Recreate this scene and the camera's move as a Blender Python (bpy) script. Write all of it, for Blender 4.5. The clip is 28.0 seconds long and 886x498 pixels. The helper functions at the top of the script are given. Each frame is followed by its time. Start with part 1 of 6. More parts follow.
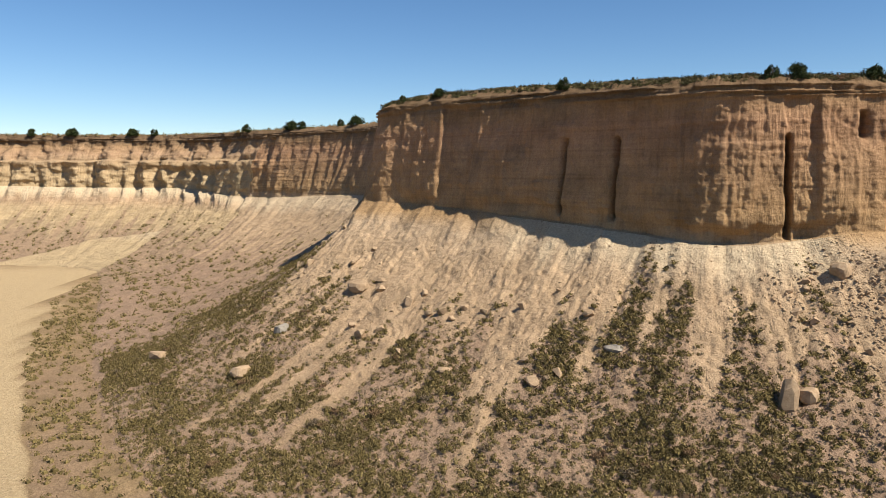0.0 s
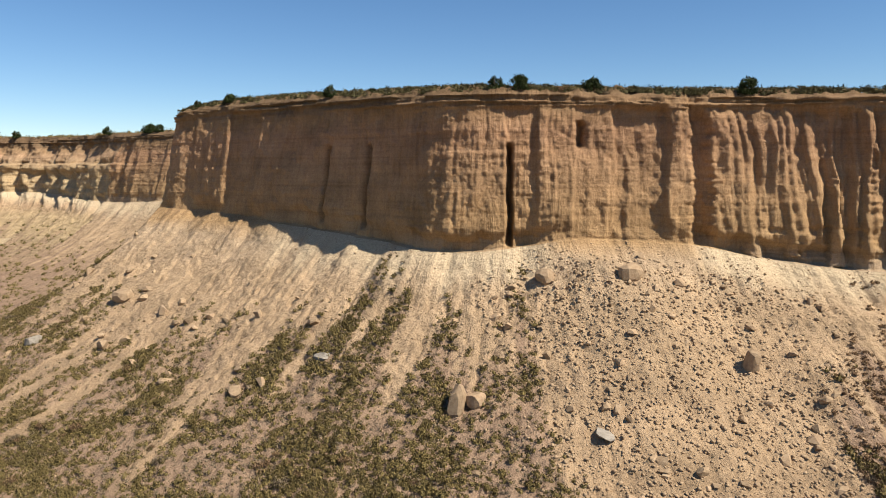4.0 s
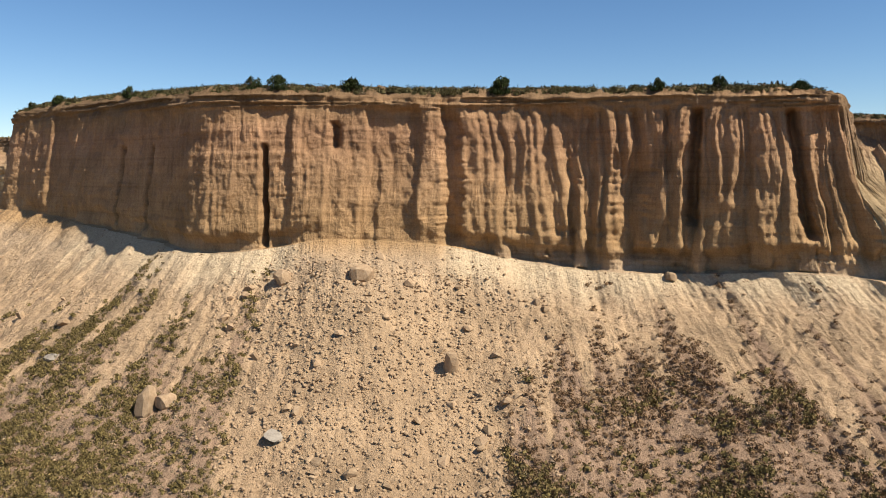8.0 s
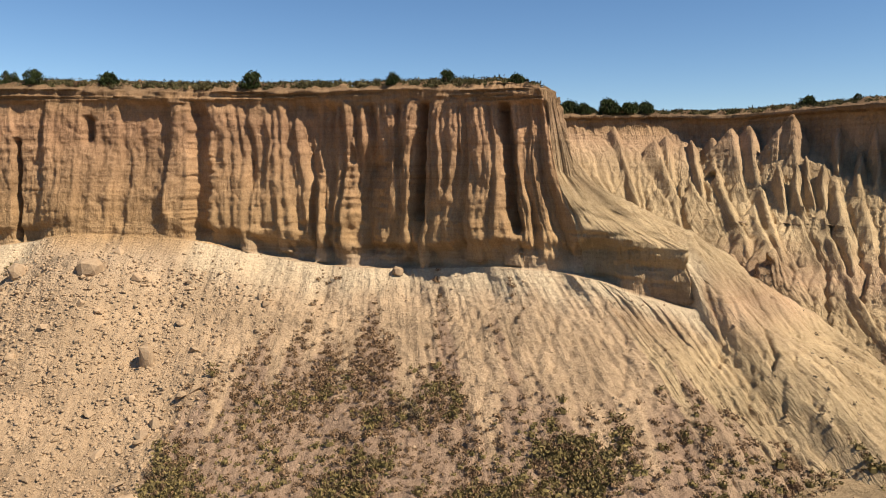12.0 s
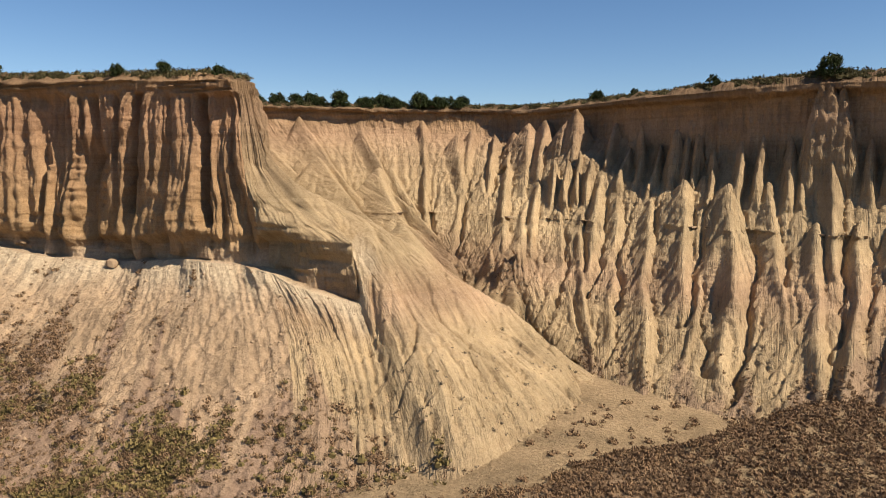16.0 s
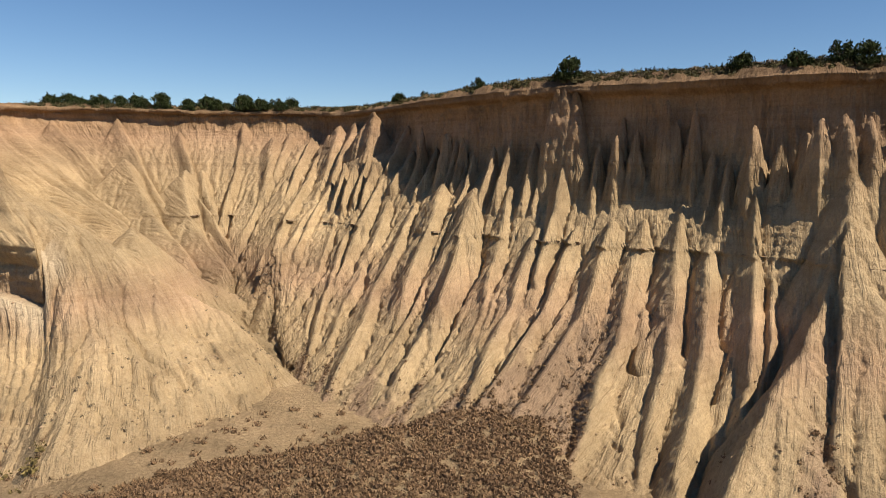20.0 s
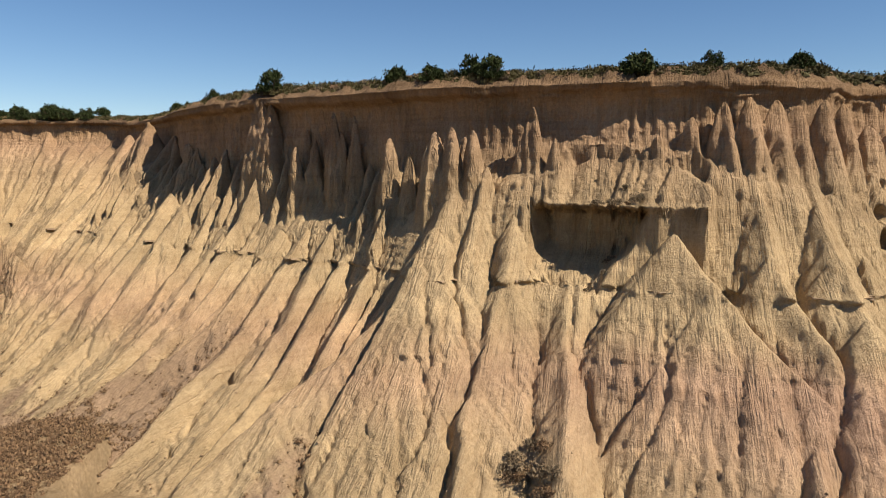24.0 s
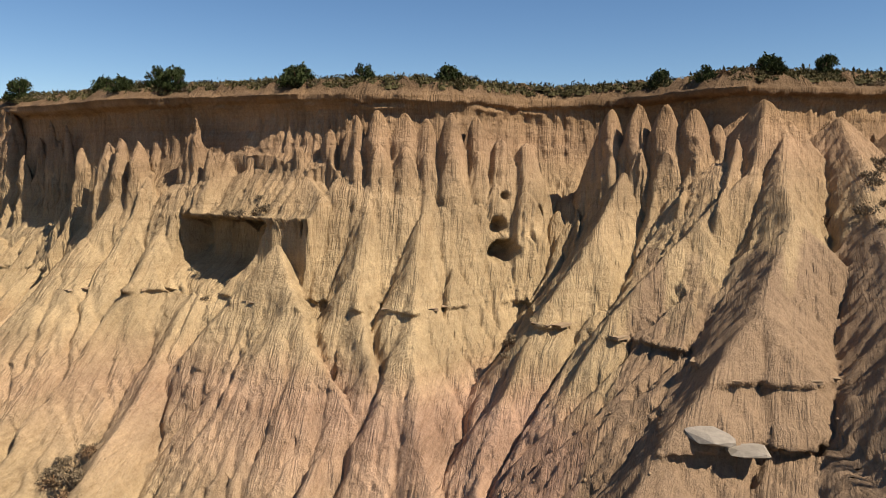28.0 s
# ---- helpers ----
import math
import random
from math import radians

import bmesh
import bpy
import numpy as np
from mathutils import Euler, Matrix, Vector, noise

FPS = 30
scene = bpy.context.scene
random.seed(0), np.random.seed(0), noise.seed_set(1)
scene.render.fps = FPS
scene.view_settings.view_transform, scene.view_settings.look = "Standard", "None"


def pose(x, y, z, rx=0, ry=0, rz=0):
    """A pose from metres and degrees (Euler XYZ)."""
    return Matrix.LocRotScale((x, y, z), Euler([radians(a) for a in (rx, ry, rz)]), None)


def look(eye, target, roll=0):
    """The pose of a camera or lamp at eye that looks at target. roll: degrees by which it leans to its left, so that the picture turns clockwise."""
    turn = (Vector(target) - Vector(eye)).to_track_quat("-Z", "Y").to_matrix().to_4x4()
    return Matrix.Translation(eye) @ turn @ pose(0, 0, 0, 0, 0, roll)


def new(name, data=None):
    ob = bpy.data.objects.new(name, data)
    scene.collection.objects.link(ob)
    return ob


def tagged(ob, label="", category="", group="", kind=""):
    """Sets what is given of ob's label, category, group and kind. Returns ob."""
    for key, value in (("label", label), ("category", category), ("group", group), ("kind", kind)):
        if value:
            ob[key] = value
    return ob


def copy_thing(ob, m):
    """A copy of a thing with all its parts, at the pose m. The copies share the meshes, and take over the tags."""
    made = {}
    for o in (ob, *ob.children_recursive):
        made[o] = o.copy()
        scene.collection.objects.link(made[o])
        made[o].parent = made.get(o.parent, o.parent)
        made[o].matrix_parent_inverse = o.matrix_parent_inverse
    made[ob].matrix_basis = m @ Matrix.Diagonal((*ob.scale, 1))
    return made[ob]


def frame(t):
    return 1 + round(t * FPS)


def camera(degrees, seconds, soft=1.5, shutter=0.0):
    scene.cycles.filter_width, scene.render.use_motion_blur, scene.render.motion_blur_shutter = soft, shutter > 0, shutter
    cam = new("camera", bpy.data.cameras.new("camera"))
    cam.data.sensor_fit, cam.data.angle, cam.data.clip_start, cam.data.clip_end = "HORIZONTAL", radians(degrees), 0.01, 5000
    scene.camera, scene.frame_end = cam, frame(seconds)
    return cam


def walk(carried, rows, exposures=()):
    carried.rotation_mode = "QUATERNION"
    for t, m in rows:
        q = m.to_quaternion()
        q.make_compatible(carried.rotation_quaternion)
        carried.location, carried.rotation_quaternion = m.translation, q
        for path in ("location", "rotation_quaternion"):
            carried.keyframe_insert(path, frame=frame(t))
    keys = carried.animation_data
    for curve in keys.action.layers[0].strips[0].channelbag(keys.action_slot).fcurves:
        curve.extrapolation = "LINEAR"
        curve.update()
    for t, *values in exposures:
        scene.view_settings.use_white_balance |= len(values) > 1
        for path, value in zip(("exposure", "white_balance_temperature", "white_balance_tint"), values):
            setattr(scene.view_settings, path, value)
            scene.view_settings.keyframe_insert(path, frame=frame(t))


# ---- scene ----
from mathutils.geometry import tessellate_polygon

cam = camera(63.4, 28.0, soft=0.7)
METRES, EYE, TILT, LEAN, TURN = 200.0, 30.0, -6.6, 0.0, 0.0
ROWS = [
    (0.0, 0.0, 0.0, 0.0, -0.0, 0.0, 0.0),
    (0.5, 0.0119, -0.0006, 0.0011, -4.38, -0.01, 0.34),
    (1.0, 0.0266, -0.001, 0.0014, -4.85, 0.03, 0.4),
    (1.5, 0.041, -0.0015, 0.0019, -4.8, 0.04, 0.44),
    (2.0, 0.0573, -0.0022, 0.0022, -4.75, 0.07, 0.45),
    (2.5, 0.0732, -0.003, 0.0027, -4.71, 0.08, 0.46),
    (3.0, 0.0906, -0.0041, 0.0031, -4.66, 0.11, 0.47),
    (3.5, 0.1067, -0.0051, 0.0033, -4.64, 0.14, 0.45),
    (5.5, 0.1752, -0.0094, 0.0019, -4.51, 0.14, 0.46),
    (6.0, 0.1937, -0.0109, 0.0019, -4.47, 0.16, 0.47),
    (6.5, 0.2108, -0.0124, 0.0019, -4.43, 0.2, 0.48),
    (7.0, 0.2296, -0.0138, 0.0017, -4.39, 0.22, 0.49),
    (7.5, 0.2469, -0.015, 0.0013, -4.38, 0.29, 0.48),
    (8.0, 0.2658, -0.0163, 0.0013, -4.36, 0.28, 0.49),
    (8.5, 0.283, -0.0175, 0.0009, -4.35, 0.26, 0.47),
    (9.0, 0.3018, -0.0185, 0.0003, -4.31, 0.24, 0.47),
    (9.5, 0.3193, -0.0194, -0.0004, -4.29, 0.26, 0.46),
    (10.0, 0.3384, -0.0208, -0.0009, -4.26, 0.24, 0.47),
    (10.5, 0.3559, -0.0222, -0.001, -4.22, 0.22, 0.48),
    (11.0, 0.375, -0.0236, -0.0016, -4.16, 0.23, 0.48),
    (11.5, 0.3924, -0.0247, -0.0018, -4.13, 0.21, 0.47),
    (13.5, 0.4661, -0.0293, -0.0036, -4.04, 0.09, 0.24),
    (14.0, 0.4859, -0.0307, -0.0033, -4.04, 0.01, 0.2),
    (14.5, 0.5041, -0.032, -0.0035, -3.99, 0.01, 0.21),
    (15.0, 0.5234, -0.0331, -0.0036, -3.97, -0.03, 0.15),
    (15.5, 0.5407, -0.0338, -0.0038, -3.95, -0.04, 0.12),
    (16.0, 0.5584, -0.0344, -0.0044, -3.93, -0.09, 0.06),
    (16.5, 0.5745, -0.0349, -0.0051, -3.88, -0.08, 0.03),
    (17.0, 0.5918, -0.0354, -0.0055, -3.83, -0.06, 0.0),
    (17.5, 0.6075, -0.0361, -0.0053, -3.83, -0.1, -0.05),
    (18.0, 0.6252, -0.0368, -0.0052, -3.75, -0.06, -0.06),
    (18.5, 0.642, -0.0377, -0.0045, -3.71, -0.05, -0.08),
    (19.0, 0.6607, -0.0389, -0.0037, -3.65, -0.04, -0.09),
    (19.5, 0.6785, -0.0399, -0.0028, -3.58, -0.07, -0.11),
    (20.0, 0.6985, -0.041, -0.002, -3.49, -0.09, -0.11),
    (20.5, 0.7169, -0.0427, -0.0015, -3.39, -0.1, -0.08),
    (21.0, 0.7376, -0.0446, -0.0008, -3.26, -0.12, -0.06),
    (21.5, 0.7566, -0.0465, 0.0002, -3.18, -0.13, -0.06),
    (23.5, 0.836, -0.0549, 0.0011, -2.99, 0.05, -0.03),
    (24.0, 0.8573, -0.057, 0.0022, -2.92, 0.02, -0.03),
    (24.5, 0.8768, -0.0589, 0.0031, -2.84, 0.0, -0.02),
    (25.0, 0.8979, -0.0609, 0.0042, -2.74, -0.0, -0.05),
    (25.5, 0.9171, -0.0629, 0.0051, -2.67, -0.04, -0.09),
    (26.0, 0.9378, -0.0648, 0.0062, -2.65, -0.07, -0.14),
    (26.5, 0.9571, -0.0663, 0.0067, -2.54, 0.0, -0.16),
    (27.0, 0.9755, -0.0679, 0.0077, -2.56, -0.1, -0.18),
    (27.5, 0.9878, -0.069, 0.0076, -2.59, -0.07, -0.21),
    (28.0, 0.9968, -0.0699, 0.0067, -2.54, -0.12, -0.18),
]
EXPOSURES = ((0.0, 0.71, 6900, 10), (3.0, 0.72, 6950, 10), (8.0, 0.71, 7100, 11), (11.0, 0.72, 7300, 12), (14.0, 0.65, 7350, 13), (17.0, 0.59, 7350, 14), (21.0, 0.54, 7250, 13), (28.0, 0.57, 7400, 13))
walk(cam, [(t, pose(0, 0, EYE, TILT, LEAN, TURN) @ pose(METRES * x, METRES * y, METRES * z, 90 + pitch, roll, yaw)) for t, x, y, z, yaw, pitch, roll in ROWS], EXPOSURES)

# ---- light: high sun from the right, a little in front of the cliffs ----
SUN_AZ, SUN_EL = radians(-31.0), radians(50.0)     # bearing from +x towards +y, height
SUN_DIR = Vector((math.cos(SUN_AZ) * math.cos(SUN_EL), math.sin(SUN_AZ) * math.cos(SUN_EL), math.sin(SUN_EL)))
world = bpy.data.worlds.new("sky")
scene.world = world
world.use_nodes = True
sky = world.node_tree.nodes.new("ShaderNodeTexSky")
sky.sky_type, sky.sun_disc = "NISHITA", False
sky.sun_elevation, sky.sun_rotation = SUN_EL, math.atan2(SUN_DIR.x, SUN_DIR.y)
sky.altitude, sky.air_density, sky.dust_density, sky.ozone_density = 300.0, 0.8, 0.0, 4.2
background = world.node_tree.nodes["Background"]
background.inputs["Strength"].default_value = 0.079
tint = world.node_tree.nodes.new("ShaderNodeHueSaturation")
tint.inputs["Saturation"].default_value = 1.15
world.node_tree.links.new(sky.outputs["Color"], tint.inputs["Color"])
world.node_tree.links.new(tint.outputs["Color"], background.inputs["Color"])
sun = new("sun", bpy.data.lights.new("sun", "SUN"))
sun.data.energy, sun.data.angle, sun.data.color = 5.0, radians(0.53), (1.0, 0.95, 0.86)
sun.matrix_world = look(SUN_DIR * 300, (0, 0, 0))


# ---- materials ----
def ramp_node(nt, stops, source):
    r = nt.nodes.new("ShaderNodeValToRGB")
    el = r.color_ramp.elements
    while len(el) < len(stops):
        el.new(0.5)
    for e, (p, c) in zip(el, stops):
        e.position, e.color = p, (*c, 1)
    nt.links.new(source, r.inputs["Fac"])
    return r.outputs["Color"]


def noise_node(nt, coord, scale, detail=6.0, rough=0.6, kind="FBM"):
    n = nt.nodes.new("ShaderNodeTexNoise")
    n.noise_type = kind
    n.inputs["Scale"].default_value, n.inputs["Detail"].default_value, n.inputs["Roughness"].default_value = scale, detail, rough
    nt.links.new(coord, n.inputs["Vector"])
    return n.outputs["Fac"]


def math_node(nt, op, a, b=0.0, c=0.0):
    n = nt.nodes.new("ShaderNodeMath")
    n.operation = op
    for k, v in enumerate((a, b, c)):
        if isinstance(v, (int, float)):
            n.inputs[k].default_value = v
        else:
            nt.links.new(v, n.inputs[k])
    return n.outputs[0]


def mix_node(nt, fac, a, b, blend="MIX"):
    n = nt.nodes.new("ShaderNodeMix")
    n.data_type, n.blend_type = "RGBA", blend
    for slot, v in ((0, fac), (6, a), (7, b)):
        if isinstance(v, (int, float)):
            n.inputs[slot].default_value = v
        elif isinstance(v, tuple):
            n.inputs[slot].default_value = (*v, 1)
        else:
            nt.links.new(v, n.inputs[slot])
    return n.outputs[2]


def blank(name, rough=0.95):
    m = bpy.data.materials.new(name)
    m.use_nodes = True
    b = m.node_tree.nodes["Principled BSDF"]
    b.inputs["Roughness"].default_value = rough
    b.inputs["Specular IOR Level"].default_value = 0.12
    return m, m.node_tree, b


def stretched(nt, coord, sx, sy, sz):
    n = nt.nodes.new("ShaderNodeMapping")
    n.inputs["Scale"].default_value = (sx, sy, sz)
    nt.links.new(coord, n.inputs["Vector"])
    return n.outputs["Vector"]


def bump_node(nt, bsdf, height, strength, distance):
    n = nt.nodes.new("ShaderNodeBump")
    n.inputs["Strength"].default_value, n.inputs["Distance"].default_value = strength, distance
    nt.links.new(height, n.inputs["Height"])
    nt.links.new(n.outputs["Normal"], bsdf.inputs["Normal"])


def earth(name, stops, low=0.0, high=42.0, streak=0.25, strata=0.3, blotch=(0.75, 1.2), gravel=0.0, soil=None, sand=(0.59, 0.465, 0.315), rills=0.0, rosy=False):
    """Bedded clay and sandstone: colour by the bed's height, thin beds, streaks washed down, grain."""
    m, nt, b = blank(name)
    geo = nt.nodes.new("ShaderNodeNewGeometry")
    pos = geo.outputs["Position"]
    sep = nt.nodes.new("ShaderNodeSeparateXYZ")
    nt.links.new(pos, sep.inputs[0])
    wob = noise_node(nt, pos, 0.12, 4)
    z = math_node(nt, "MULTIPLY_ADD", wob, 3.0, -1.5)
    z = math_node(nt, "ADD", z, sep.outputs["Z"])
    t = math_node(nt, "DIVIDE", math_node(nt, "SUBTRACT", z, low), high - low)
    col = ramp_node(nt, [((p - low) / (high - low), (c[0] * 0.64, c[1] * 0.605, c[2] * 0.57)) for p, c in stops], t)
    if rosy:
        # a rosy bed that thickens towards the far end of the wall
        band = ramp_node(nt, [(0.28, (0, 0, 0)), (0.36, (1, 1, 1)), (0.45, (1, 1, 1)), (0.5, (0, 0, 0))], t)
        reach = nt.nodes.new("ShaderNodeMapRange")
        nt.links.new(sep.outputs["X"], reach.inputs[0])
        reach.inputs[1].default_value, reach.inputs[2].default_value, reach.inputs[4].default_value = 172.0, 206.0, 0.85
        col = mix_node(nt, math_node(nt, "MULTIPLY", reach.outputs[0], band), col, (0.43, 0.275, 0.20))
        # red beds under the last spur
        low_end = [nt.nodes.new("ShaderNodeMapRange") for _ in range(3)]
        for node, axis, lo, hi in zip(low_end, "XYZ", (206.0, 21.0, 21.9), (209.5, 15.0, 21.5)):
            nt.links.new(sep.outputs[axis], node.inputs[0])
            node.inputs[1].default_value, node.inputs[2].default_value = lo, hi
        red = math_node(nt, "MULTIPLY", math_node(nt, "MULTIPLY", low_end[0].outputs[0], low_end[1].outputs[0]), low_end[2].outputs[0])
        col = mix_node(nt, math_node(nt, "MULTIPLY", red, 0.9), col, (0.36, 0.19, 0.115))
    # thin beds
    beds = noise_node(nt, stretched(nt, pos, 0.03, 0.03, 1.6), 1.0, 8, 0.7)
    bedc = ramp_node(nt, [(0.3, (0.72, 0.66, 0.6)), (0.5, (1, 1, 1)), (0.7, (1.15, 1.12, 1.08))], beds)
    col = mix_node(nt, strata, col, mix_node(nt, 1.0, col, bedc, "MULTIPLY"))
    # streaks washed down the fall line
    at = nt.nodes.new("ShaderNodeAttribute")
    at.attribute_name = "run"
    st = noise_node(nt, stretched(nt, at.outputs["Vector"], 1.0, 0.08, 0.0), 1.3, 7, 0.7)
    st2 = noise_node(nt, stretched(nt, at.outputs["Vector"], 1.0, 0.14, 0.0), 4.6, 5, 0.7)
    stc = ramp_node(nt, [(0.35, (0.7, 0.64, 0.58)), (0.52, (1, 1, 1)), (0.68, (1.12, 1.1, 1.08))], st)
    col = mix_node(nt, streak, col, mix_node(nt, 1.0, col, stc, "MULTIPLY"))
    big = noise_node(nt, pos, 0.22, 5)
    bl = ramp_node(nt, [(0.3, (blotch[0],) * 3), (0.7, (blotch[1],) * 3)], big)
    col = mix_node(nt, 1.0, col, bl, "MULTIPLY")
    if soil:
        part_run = nt.nodes.new("ShaderNodeSeparateXYZ")
        nt.links.new(at.outputs["Vector"], part_run.inputs[0])
        cover = math_node(nt, "ADD", part_run.outputs["Z"], math_node(nt, "MULTIPLY_ADD", noise_node(nt, pos, 0.9, 6, 0.7), 0.9, -0.45))
        cover = math_node(nt, "MULTIPLY", math_node(nt, "GREATER_THAN", part_run.outputs["Z"], 0.02), math_node(nt, "MULTIPLY_ADD", cover, 1.6, -0.3))
        n = nt.nodes.new("ShaderNodeClamp")
        nt.links.new(cover, n.inputs[0])
        earthy = ramp_node(nt, [(0.3, tuple(v * 0.8 for v in soil)), (0.7, tuple(v * 1.1 for v in soil))], noise_node(nt, pos, 0.35, 5))
        col = mix_node(nt, n.outputs[0], col, earthy)
        wash = nt.nodes.new("ShaderNodeClamp")
        nt.links.new(math_node(nt, "MULTIPLY", part_run.outputs["Z"], -1.0), wash.inputs[0])
        low_sand = math_node(nt, "DIVIDE", sep.outputs["Z"], 20.0)
        col = mix_node(nt, wash.outputs[0], col, ramp_node(nt, [(0.3, (0.40, 0.30, 0.177)), (0.5, tuple(v * 0.8 for v in sand))], low_sand))
    fine = noise_node(nt, pos, 3.5, 8, 0.75)
    col = mix_node(nt, 1.0, col, ramp_node(nt, [(0.3, (0.84, 0.82, 0.80)), (0.5, (1.02, 1.02, 1.01)), (0.68, (1.16, 1.16, 1.15))], fine), "MULTIPLY")
    fs = ramp_node(nt, [(0.32, (0.86, 0.84, 0.82)), (0.5, (1, 1, 1)), (0.68, (1.08, 1.08, 1.07))], st2)
    col = mix_node(nt, min(1.0, streak * 1.4), col, mix_node(nt, 1.0, col, fs, "MULTIPLY"))
    speck = noise_node(nt, pos, 8.0, 5, 0.7)
    col = mix_node(nt, 1.0, col, ramp_node(nt, [(0.32, (0.88, 0.87, 0.86)), (0.5, (1, 1, 1)), (0.68, (1.1, 1.1, 1.09))], speck), "MULTIPLY")
    h = math_node(nt, "MULTIPLY_ADD", speck, 0.25, fine)
    if gravel:
        v = nt.nodes.new("ShaderNodeTexVoronoi")
        v.inputs["Scale"].default_value = 2.6
        nt.links.new(pos, v.inputs["Vector"])
        g = ramp_node(nt, [(0.0, (1.22, 1.2, 1.18)), (0.35, (1.0, 1.0, 1.0)), (0.8, (0.78, 0.75, 0.72))], v.outputs["Distance"])
        col = mix_node(nt, gravel, col, mix_node(nt, 1.0, col, g, "MULTIPLY"))
        h = math_node(nt, "SUBTRACT", h, math_node(nt, "MULTIPLY", v.outputs["Distance"], 0.8 * gravel))
    nt.links.new(col, b.inputs["Base Color"])
    # relief: grain, thin beds, sharp runnels down the fall line, creases
    creases = noise_node(nt, stretched(nt, pos, 1.0, 1.0, 0.7), 0.8, 5, 0.55, "RIDGED_MULTIFRACTAL")
    relief = math_node(nt, "MULTIPLY", h, 0.58)
    terms = [(beds, 0.25), (noise_node(nt, pos, 1.4, 4, 0.7), 0.4), (creases, -0.12), (st, 0.4 * streak)]
    spread_of = math_node(nt, "MULTIPLY_ADD", noise_node(nt, pos, 0.25, 3), 2.6, -0.55)
    for size, draw, depth in ((0.55, 0.07, 1.0), (1.5, 0.09, 0.55), (3.6, 0.12, 0.3 if rills > 0.2 else 0.12)):
        # narrow cracks and rills: a noise drawn out down the fall line, cut along one level
        level = noise_node(nt, stretched(nt, at.outputs["Vector"], 1.0, draw, 0.0), size, 4, 0.6)
        off = math_node(nt, "ABSOLUTE", math_node(nt, "SUBTRACT", level, 0.5))
        terms.append((math_node(nt, "MINIMUM", math_node(nt, "MULTIPLY", off, 14.0), 1.0), math_node(nt, "MULTIPLY", spread_of, depth * rills)))
    for source, weight in terms:
        relief = math_node(nt, "ADD", relief, math_node(nt, "MULTIPLY", source, weight))
    bump_node(nt, b, relief, 1.0, 0.34)
    return m


BLUFF = [(0, (0.47, 0.345, 0.225)), (9, (0.55, 0.41, 0.275)), (16, (0.57, 0.43, 0.29)), (20.5, (0.61, 0.475, 0.335)),
         (22.5, (0.53, 0.365, 0.205)), (25, (0.52, 0.35, 0.195)), (30, (0.51, 0.335, 0.20)), (35, (0.52, 0.325, 0.205)), (37.8, (0.44, 0.29, 0.17)), (39.0, (0.34, 0.23, 0.14)), (40.0, (0.24, 0.165, 0.10))]
BADLAND = [(6, (0.50, 0.39, 0.26)), (12, (0.61, 0.48, 0.30)), (15, (0.64, 0.50, 0.315)), (18, (0.61, 0.44, 0.295)), (20, (0.62, 0.465, 0.30)), (22, (0.64, 0.505, 0.32)),
           (27, (0.62, 0.485, 0.305)), (31, (0.55, 0.415, 0.265)), (34.5, (0.53, 0.37, 0.245)), (37.3, (0.46, 0.315, 0.19)), (38.3, (0.33, 0.225, 0.14)), (39.0, (0.23, 0.158, 0.10))]
MAT_FACE = earth("bluff_sandstone", BLUFF, streak=0.4, strata=0.7, rills=0.11)
MAT_TALUS = earth("talus_earth", BLUFF, streak=0.15, strata=0.1, gravel=0.4, soil=(0.275, 0.187, 0.128), rills=0.11)
MAT_CLAY = earth("badland_clay", BADLAND, streak=0.45, strata=0.5, soil=(0.29, 0.20, 0.13), rills=0.34, rosy=True)
MAT_GROUND = earth("valley_earth", [(-5, (0.37, 0.27, 0.16)), (3, (0.39, 0.285, 0.17)), (8, (0.44, 0.335, 0.21)), (30, (0.44, 0.335, 0.21))], strata=0.0, streak=0.0, gravel=0.6, blotch=(0.7, 1.25), soil=(0.25, 0.17, 0.105), sand=(0.52, 0.39, 0.235))
MAT_TOP = earth("mesa_top_earth", [(30, (0.36, 0.26, 0.15)), (42, (0.40, 0.29, 0.17))], strata=0.1, streak=0.0, gravel=0.5)


# ---- noise on arrays ----
def hash01(ix, iy, iz, seed):
    h = (ix.astype(np.int64) * 374761393 + iy.astype(np.int64) * 668265263 + iz.astype(np.int64) * 2147483647 + seed * 974711) & 0xFFFFFFFF
    h = ((h ^ (h >> 13)) * 1274126177) & 0xFFFFFFFF
    h = ((h ^ (h >> 16)) * 2246822519) & 0xFFFFFFFF
    return ((h ^ (h >> 15)) & 0xFFFFFF) / 16777215.0


GRADS = np.random.RandomState(5).normal(size=(64, 3))
GRADS /= np.linalg.norm(GRADS, axis=1)[:, None]


def vnoise(x, y, z, seed=0):
    """Gradient noise, about -1 to 1."""
    x, y, z = np.broadcast_arrays(np.asarray(x, dtype=float) + 0.37, np.asarray(y, dtype=float) + 0.61, np.asarray(z, dtype=float) + 0.17)
    fx, fy, fz = np.floor(x), np.floor(y), np.floor(z)
    tx, ty, tz = x - fx, y - fy, z - fz
    ex, ey, ez = (t * t * t * (t * (t * 6 - 15) + 10) for t in (tx, ty, tz))
    r = 0.0
    for dx in (0, 1):
        for dy in (0, 1):
            for dz in (0, 1):
                wgt = (ex if dx else 1 - ex) * (ey if dy else 1 - ey) * (ez if dz else 1 - ez)
                g3 = GRADS[(hash01(fx + dx, fy + dy, fz + dz, seed) * 63.99).astype(int)]
                r = r + wgt * (g3[..., 0] * (tx - dx) + g3[..., 1] * (ty - dy) + g3[..., 2] * (tz - dz))
    return r * 1.9


